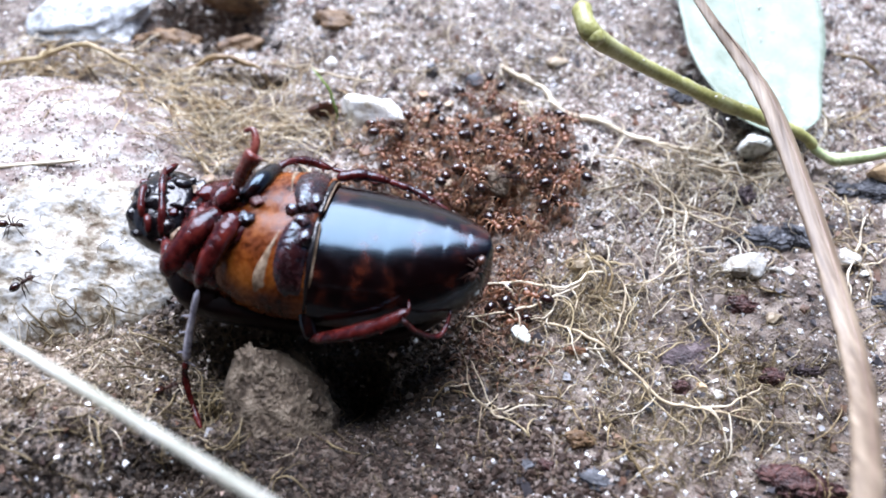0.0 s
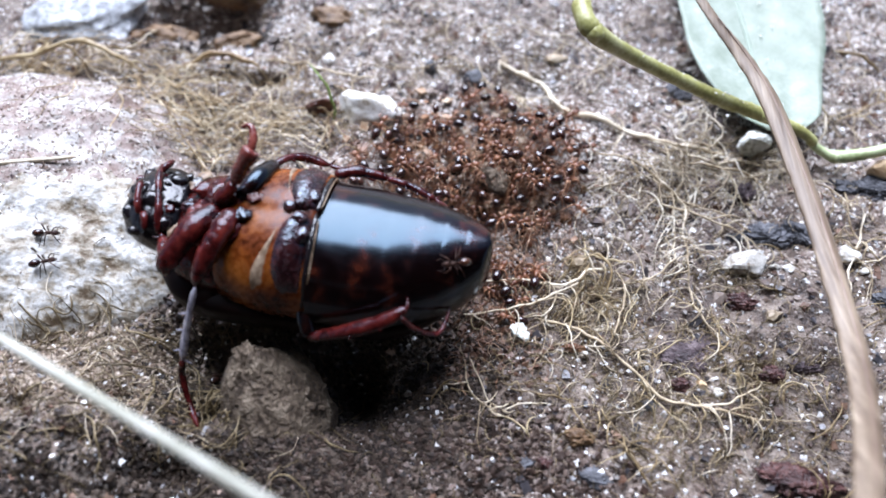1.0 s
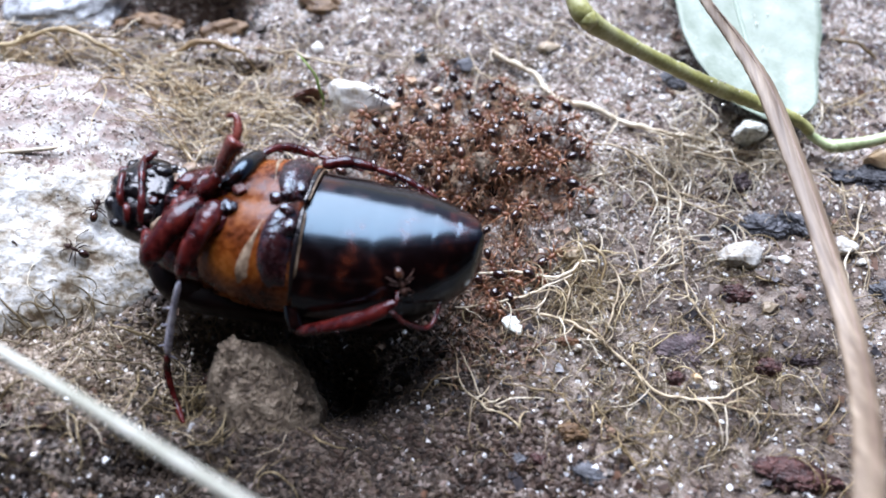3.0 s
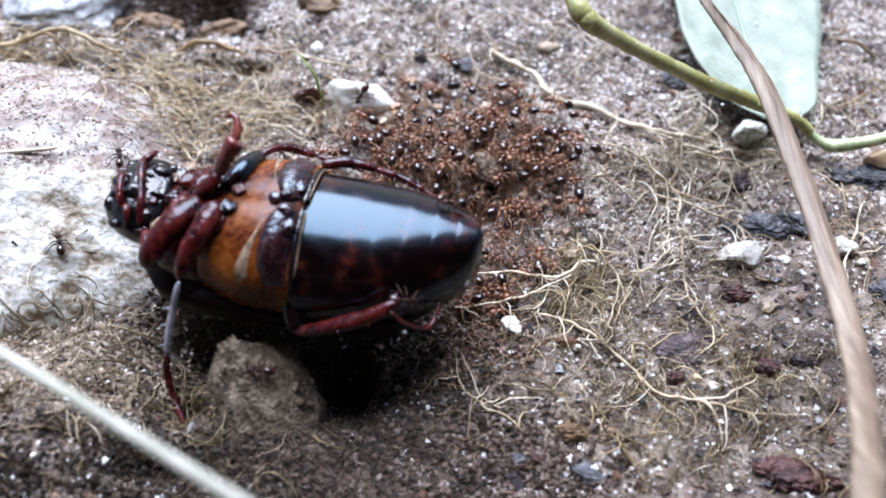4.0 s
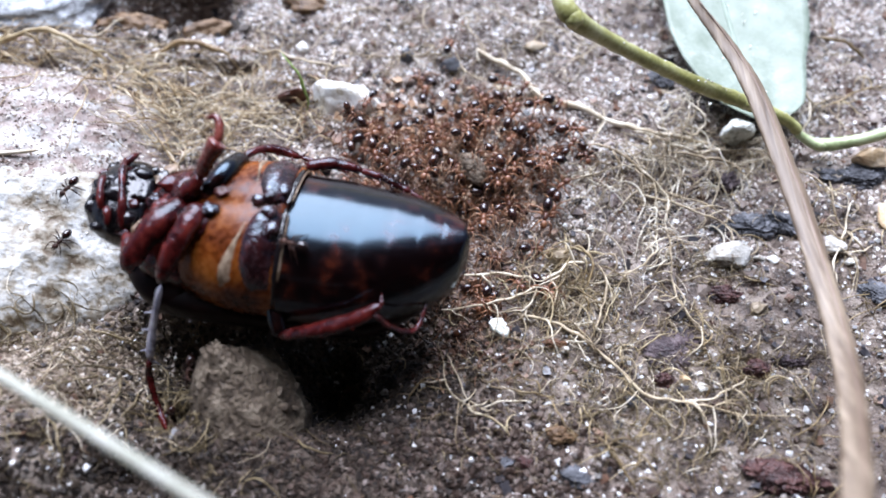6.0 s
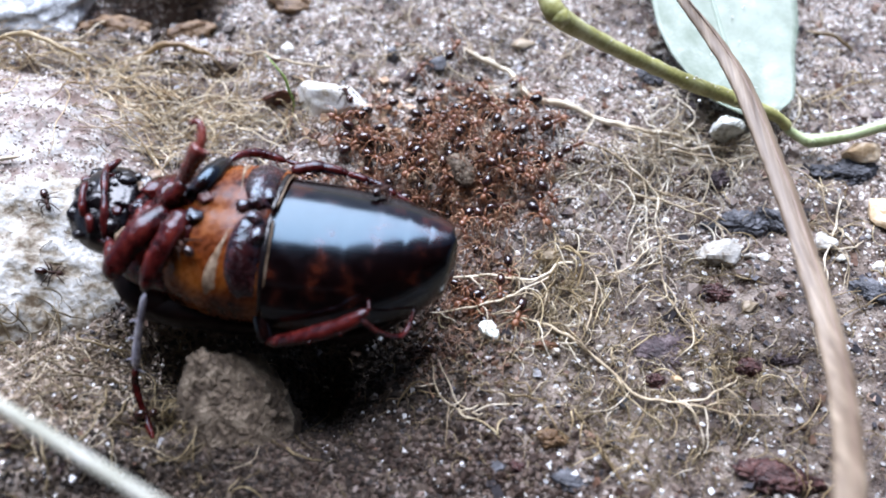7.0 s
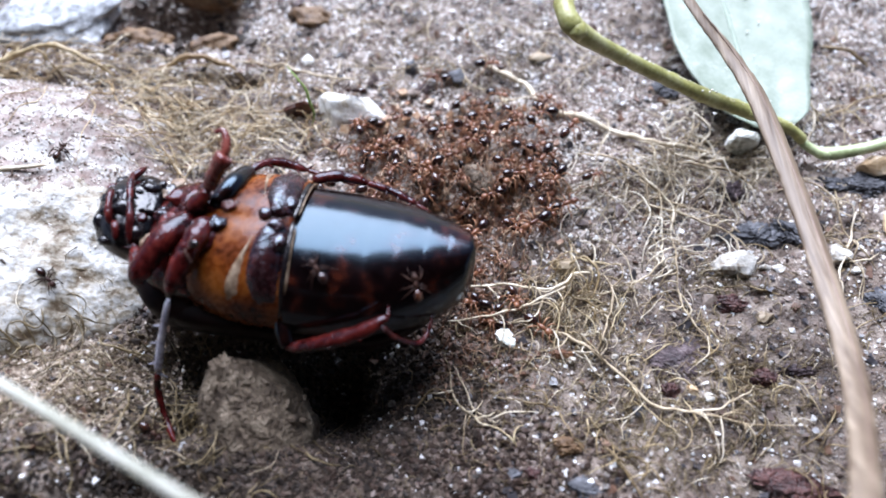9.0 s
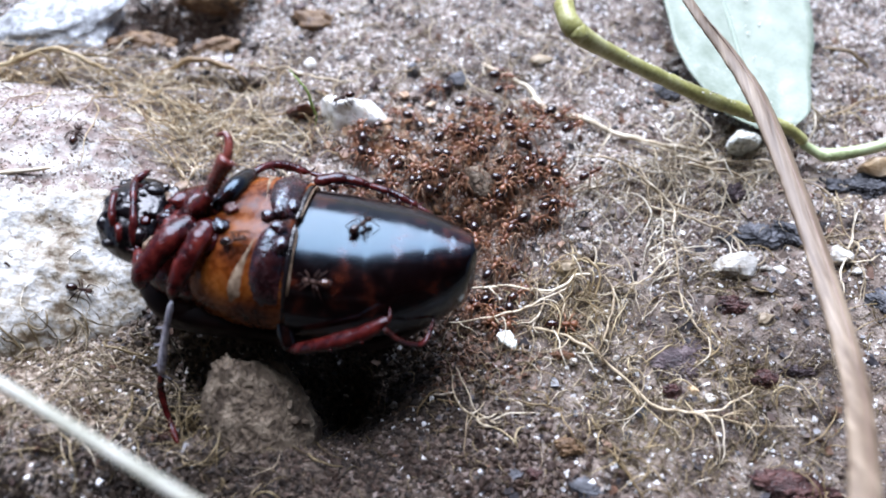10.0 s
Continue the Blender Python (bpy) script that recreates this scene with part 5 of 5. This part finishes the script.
    for k, (x, y, z, r, m) in enumerate(((-8.7, -0.6, 3.6, 0.7, RED), (-7.0, -1.0, 4.2, 0.6, COXAL), (-6.5, 0.9, 4.4, 0.65, RED), (-8.9, 1.9, 3.2, 0.7, RED), (-4.8, -0.9, 4.8, 0.55, COXAL),
                                         (-6.6, 2.6, 4.0, 0.6, COXAL), (-5.2, 3.2, 4.2, 0.5, RUBY), (-9.6, 0.4, 2.9, 0.6, COXAL), (-9.9, 2.8, 2.5, 0.6, BLACK), (-4.4, 0.6, 4.9, 0.45, RUBY))):
        v, f = lump((r * 1.1, r, r * 0.5), 220 + k, 0.45, 3)
        link_mesh("trochanter", [(a + x, b + y, c + z - 0.1) for a, b, c in v], f, m, t)
    # front legs
    leg("front_leg", [[(-7.6, 0.6, 3.6), (-6.7, 0.5, 4.6), (-5.8, 1.1, 5.6)], [(-5.9, 1.0, 5.5), (-5.4, 1.7, 6.6), (-4.8, 2.3, 7.6), (-4.5, 2.6, 8.0)],
                      [(-4.6, 2.5, 7.9), (-4.6, 3.4, 8.4), (-5.0, 4.1, 8.7), (-5.7, 4.0, 8.5)]],
        [[0.7, 0.75, 0.5], [0.42, 0.62, 0.78, 0.62], [0.34, 0.3, 0.26, 0.14]], [RED, RUBY, RUBY])
    leg("front_leg", [[(-6.9, 0.0, 3.9), (-8.2, -2.2, 4.1), (-9.6, -4.6, 3.0), (-9.9, -5.4, 2.0)], [(-9.8, -5.0, 2.6), (-10.4, -3.4, 2.6), (-10.9, -2.4, 2.2)],
                      [(-10.9, -2.4, 2.2), (-11.6, -1.8, 2.2)]],
        [[0.75, 1.0, 0.85, 0.4], [0.45, 0.5, 0.4], [0.2, 0.12]], [RED, RED, RED])
    # middle legs
    leg("middle_leg", [[(-5.6, 0.6, 4.2), (-4.8, 2.4, 4.5), (-4.4, 4.4, 3.6), (-4.4, 5.6, 2.4)], [(-4.5, 5.4, 2.6), (-3.8, 6.6, 2.2), (-2.6, 7.4, 1.6), (-0.6, 7.4, 1.0)],
                       [(-0.6, 7.4, 1.0), (1.4, 7.2, 0.8), (3.4, 6.4, 1.2)]],
        [[0.7, 0.85, 0.7, 0.4], [0.3, 0.34, 0.4, 0.32], [0.22, 0.2, 0.14]], [PITCH, RED, RED])
    leg("middle_leg", [[(-5.6, -0.4, 4.3), (-6.0, -2.4, 4.5), (-6.8, -4.8, 3.6), (-7.3, -6.0, 2.4)], [(-7.5, -5.8, 1.6), (-7.9, -6.9, 0.0), (-8.3, -7.9, -1.8), (-8.6, -9.2, -3.8)],
                       [(-8.6, -9.2, -3.8), (-8.7, -10.0, -5.2), (-7.9, -11.6, -6.4), (-6.5, -13.6, -6.8)]],
        [[0.7, 0.9, 0.75, 0.4], [0.24, 0.28, 0.32, 0.36], [0.34, 0.26, 0.3, 0.2, 0.26, 0.14]], [RED, SHEENPAINT, RED])
    # hind legs
    leg("hind_leg", [[(0.4, 5.4, 2.6), (2.2, 6.2, 2.4), (4.6, 6.2, 2.0)], [(4.4, 6.2, 2.0), (6.4, 6.0, 1.6), (8.4, 5.4, 1.2)], [(8.4, 5.4, 1.2), (9.8, 4.8, 0.8), (11.0, 4.6, 0.2)]],
        [[0.45, 0.5, 0.35], [0.3, 0.34, 0.3], [0.2, 0.17, 0.1]], [RED, RED, RED])
    leg("hind_leg", [[(0.2, -4.6, 0.6), (0.6, -6.2, 0.0), (1.2, -7.2, -0.7)], [(1.0, -7.3, -0.6), (3.8, -7.2, 1.0), (6.4, -6.6, 2.2), (8.2, -5.7, 3.2)],
                     [(7.6, -6.0, 2.6), (8.8, -6.2, 1.2), (10.2, -5.8, 0.0), (10.8, -4.8, -0.2), (11.0, -3.2, 0.2)]],
        [[0.6, 0.6, 0.5], [0.42, 0.55, 0.6, 0.34], [0.22, 0.2, 0.2, 0.18, 0.1]], [PITCH, RED, RED])
    return tagged(t, "dead dark brown beetle on its back, glossy belly up on soil", "beetle")


beetle()


# ---------------------------------------------------------------- ants
def ant(at, body=ANTRED, limb=ANTLEG):
    """Head towards plus x; its feet at z 0."""
    t = thing("ant", at)
    v, f = ball((-0.78, 0, 0.62), (0.52, 0.36, 0.36), 9, 12, 0, -0.1)
    link_mesh("gaster", v, f, ANTDARK, t, "shiny dark brown gaster")
    v, f = joined(ball((0.12, 0, 0.60), (0.34, 0.18, 0.19), 7, 8), ball((-0.26, 0, 0.56), (0.12, 0.09, 0.12), 5, 6), tube([(-0.5, 0, 0.58), (-0.2, 0, 0.52), (0.05, 0, 0.56)], [0.06, 0.06, 0.08], 6, 6))
    link_mesh("thorax", v, f, body, t)
    v, f = joined(ball((0.68, 0, 0.58), (0.29, 0.25, 0.20), 8, 10, 0, 0.25), tube([(0.86, 0.1, 0.48), (1.02, 0.08, 0.44), (1.06, 0, 0.43)], [0.05, 0.05, 0.02], 5, 5),
                  tube([(0.86, -0.1, 0.48), (1.02, -0.08, 0.44), (1.06, 0, 0.43)], [0.05, 0.05, 0.02], 5, 5))
    link_mesh("head", v, f, body, t)
    for s in (1, -1):
        v, f = tube([(0.82, s * 0.12, 0.66), (0.98, s * 0.34, 0.86), (1.12, s * 0.46, 0.86), (1.5, s * 0.42, 0.62)], [0.03, 0.026, 0.026, 0.036], 8, 4)
        link_mesh("antenna", v, f, limb, t)
        for x0, x1, x2, y2 in ((0.3, 0.6, 1.0, 0.98), (0.12, 0.08, 0.05, 1.2), (-0.06, -0.46, -1.0, 1.1)):
            hip = Vector((x0, s * 0.1, 0.5))
            v, f = tube([hip, ((x0 + x1) / 2, s * 0.3, 0.78), (x1, s * 0.55, 0.82), ((x1 + x2) / 2, s * (0.55 + y2) / 2, 0.35), (x2, s * y2, 0.0)],
                        [0.055, 0.065, 0.055, 0.045, 0.03], 11, 4)
            link_mesh("leg", [q - hip for q in v], f, limb, t).location = hip * MM
    return tagged(t, "small orange-brown ant with a dark shiny gaster, in a crowd", "ant", "crowd of ants")


first_ant = ant((0, 0, 0))
ANTS = []
rnd_ants = random.Random(77)
while len(ANTS) < 112:
    ax, ay = rnd_ants.gauss(2.8, 5.6), rnd_ants.gauss(48.2, 5.0)
    if ((ax - 1.8) / 12.0) ** 2 + ((ay - 49.0) / 10.0) ** 2 > 1 or ay < 42.4 - 0.25 * max(0, ax) - 0.2 * max(0, ax - 6) or ((ax + 7) / 4.4) ** 2 + ((ay - 55.7) / 3.0) ** 2 < 1:
        continue
    if any(math.hypot(ax - q[0], ay - q[1]) < 0.72 for q in ANTS):
        continue
    ANTS.append((ax, ay, rnd_ants.uniform(0, 360), rnd_ants.choice((0, 0, 0.4, 0.9, 1.5))))
for _ in range(9):
    ANTS.append((rnd_ants.uniform(3.5, 8.5), rnd_ants.uniform(32.5, 40.0), rnd_ants.uniform(0, 360), 0))
crowd = []
for k, (ax, ay, aa, lift) in enumerate(ANTS):
    m = pose(ax * MM, ay * MM, (height(ax, ay) + lift) * MM, 0, 0, aa)
    if k == 0:
        first_ant.matrix_basis = m
        crowd.append(first_ant)
    else:
        crowd.append(copy_thing(first_ant, m))
    crowd[-1].scale = [rnd_ants.uniform(0.98, 1.28)] * 3

# ants that wander over the beetle, the rock and the open soil: seconds, x, y
WANDERERS = [
    [(0.0, 5.9, 45.6), (0.5, 5.0, 45.1), (1.0, 3.5, 43.1), (1.3, 0.9, 34.7), (1.5, -0.8, 33.5), (2.0, -1.1, 31.0), (2.5, -7.1, 28.7), (3.2, -9.8, 26.9), (4.0, -12.7, 25.7), (5.0, -16.1, 24.7), (6.5, -18.6, 24.4), (8.0, -22.0, 23.5), (10.0, -26.1, 22.0)],
    [(0.0, 2.3, 32.1), (0.5, 1.8, 30.8), (1.0, 0.9, 32.2), (1.5, -1.1, 30.3), (2.5, -2.2, 30.4), (4.0, -1.9, 29.6), (4.5, 0.1, 30.4), (5.0, 1.9, 30.9), (6.5, 4.9, 31.1), (7.0, 0.9, 30.0), (7.5, 0.6, 29.9), (8.0, 0.3, 30.6), (8.5, -1.8, 31.2), (9.0, -0.6, 31.0), (9.5, -4.2, 30.4), (10.0, -7.5, 31.0)],
    [(0.0, 8.7, 48.5), (2.0, 6.6, 45.2), (4.0, 1.5, 36.2), (4.5, -2.1, 36.0), (5.0, -4.5, 33.9), (5.5, -5.7, 32.0), (6.5, -11.4, 33.0), (7.0, -14.9, 33.1), (7.5, -15.5, 33.7), (8.0, -16.0, 36.1), (8.5, -13.6, 33.7), (9.0, -15.6, 32.8), (9.5, -15.2, 33.6), (10.0, -13.0, 33.6)],
    [(0.0, -4.6, 52.0), (4.0, -2.3, 47.9), (6.5, -1.9, 37.6), (7.5, -1.5, 38.3), (8.0, -3.5, 36.8), (8.5, -0.3, 32.5), (9.0, -7.3, 31.5), (9.5, -6.5, 33.0), (10.0, -4.4, 35.1)],
    [(0.0, -33.7, 34.3), (1.0, -32.1, 35.8), (2.5, -28.2, 36.7), (4.0, -30.0, 37.2), (4.5, -28.9, 39.6), (5.0, -28.4, 38.3), (6.5, -28.9, 37.7), (7.0, -28.2, 36.4), (7.5, -29.9, 41.9), (8.0, -29.0, 41.3), (9.0, -29.9, 35.8), (10.0, -28.0, 35.7)],
    [(0.0, -35.3, 38.7), (2.5, -28.0, 37.8), (4.0, -27.2, 46.1), (4.5, -27.5, 46.9), (5.0, -28.2, 42.7), (7.0, -28.8, 42.0), (7.5, -28.1, 40.4), (8.0, -31.5, 44.7), (9.0, -31.0, 47.7), (10.0, -30.5, 50.1)],
    [(0.0, -21.5, 26.0), (1.5, -16.7, 29.1), (2.0, -16.7, 29.7), (4.0, -18.5, 25.1), (5.0, -16.0, 28.9), (6.5, -17.0, 26.1), (8.0, -21.2, 24.2), (10.0, -19.5, 23.1)],
    [(0.0, 13.6, 48.9), (2.0, 13.1, 48.7), (4.0, 11.6, 47.5), (6.5, 16.4, 48.9), (8.0, 12.7, 43.4), (10.0, 10.2, 42.7)],
    [(0.0, -4.6, 52.2), (2.0, -4.0, 54.8), (2.5, -4.6, 54.4), (4.0, -6.6, 54.4), (6.5, -6.2, 52.3), (7.0, -5.1, 54.4), (8.4, -5.7, 55.6), (10.0, -7.5, 55.2)],
]
# the ways are laid on whatever lies under them
under = bpy.context.evaluated_depsgraph_get()


def footing(x, y):
    """The place and the slope of the topmost surface at x, y (mm)."""
    hit, place, normal, _, ob, _ = scene.ray_cast(under, Vector((x, y, 24)) * MM, Vector((0, 0, -1)))
    return (place.z / MM, normal) if hit else (height(x, y), Vector((0, 0, 1)))


def way(keys):
    """Rows every quarter of a second along a wanderer's way."""
    rows, last = [], None
    tilt = Vector((0, 0, 1))
    for i in range(41):
        t = i * 0.25
        k = max(j for j in range(len(keys) - 1) if keys[j][0] <= t + 1e-6)
        (t0, x0, y0), (t1, x1, y1) = keys[k], keys[k + 1]
        f = (t - t0) / (t1 - t0)
        x, y = x0 + (x1 - x0) * f, y0 + (y1 - y0) * f
        x += 0.25 * noise.noise((t * 1.9, x0, 1.0))
        y += 0.25 * noise.noise((t * 1.9, y0, 5.0))
        z, normal = footing(x, y)
        aim = math.degrees(math.atan2(y1 - y0, x1 - x0)) + 20 * noise.noise((t * 1.3, x0, 9.0))
        if last is not None:
            turn = (aim - last + 180) % 360 - 180
            aim = last + max(-60, min(60, turn))
        last = aim
        tilt = (tilt * 0.5 + normal * 0.5 + Vector((0, 0, 0.15))).normalized()
        lean = Vector((0, 0, 1)).rotation_difference(tilt).to_matrix().to_4x4()
        rows.append((t, Matrix.Translation(Vector((x, y, z)) * MM) @ lean @ pose(0, 0, 0, 0, 0, aim)))
    return rows


WAYS = [way(keys) for keys in WANDERERS]
WANDER_LABELS = ["ant crossing the dead beetle's belly", "ant climbing about the beetle's tail", "ant walking over the beetle's belly", "ant at the far rim of the beetle",
                 "ant wandering on the pale rock", "ant walking round the beetle's head", "ant in front of the beetle on soil", "lone ant on open soil", "ant climbing by the white stone"]
wanderers = []
for rows_w, label_w in zip(WAYS, WANDER_LABELS):
    if wanderers:
        wanderers.append(copy_thing(wanderers[0], rows_w[0][1]))
    else:
        wanderers.append(ant((0, 0, 0), ANTSHADE, ANTSHADE))
        wanderers[0].matrix_basis = rows_w[0][1] @ Matrix.Scale(0.92, 4)
    tagged(wanderers[-1], label_w, group="wandering ants")

# ---------------------------------------------------------------- unseen blockers, added to shade the near side
def slab(name, lo, hi, mat, label):
    (x0, y0, z0), (x1, y1, z1) = lo, hi
    v = [(x, y, z) for x in (x0, x1) for y in (y0, y1) for z in (z0, z1)]
    f = [(0, 1, 3, 2), (4, 6, 7, 5), (0, 4, 5, 1), (2, 3, 7, 6), (0, 2, 6, 4), (1, 5, 7, 3)]
    return tagged(link_mesh(name, v, f, mat, smooth=False), label, "step", kind="structure")


# both stay out of view; the slab's edge also bounds the belly's highlight
slab("wall_south", (-220, -130, -20), (220, -90, 91), SHADEWALL, "unseen dark wall added to shade the near ground")
slab("step_tread", (-220, -300, 92), (220, 34, 120), SHADESLAB, "unseen dark slab added overhead to shade the near ground")


# ---------------------------------------------------------------- what moves
def motions():
    rnd = random.Random(5)
    for k, ob in enumerate(crowd):
        ax, ay, aa, lift = ANTS[k]
        x, y, a = ax, ay, aa
        pace = rnd.choice((0.3, 0.6, 1.1, 1.8))
        rows, t = [], 0.0
        while t <= 10.01:
            rows.append((t, pose(x * MM, y * MM, (height(x, y) + lift) * MM, rnd.uniform(-16, 16), rnd.uniform(-22, 22), a)))
            t += 0.5
            a += max(-60, min(60, rnd.gauss(0, 32)))
            step = pace * rnd.uniform(0.2, 1.0)
            x += math.cos(radians(a)) * step + 0.25 * (ax - x)
            y += math.sin(radians(a)) * step + 0.25 * (ay - y)
        walk(ob, rows)
        if k % 5 == 0:
            stride(ob, 0.5, k)
    for k, (ob, rows) in enumerate(zip(wanderers, WAYS)):
        walk(ob, rows)
        stride(ob, 0.25, k)


def stride(ob, every, seed):
    """Swing an ant's legs, three and three."""
    rnd = random.Random(seed)
    legs = [c for c in ob.children if c.name.startswith("leg")]
    for j, c in enumerate(legs):
        hip = Matrix.Translation(c.location)
        rows = []
        for i in range(int(10 / every) + 1):
            a = (1 if (i + j) % 2 else -1) * rnd.uniform(6, 18)
            rows.append((i * every, hip @ pose(0, 0, 0, rnd.uniform(-8, 8), 0, a)))
        walk(c, rows)


motions()
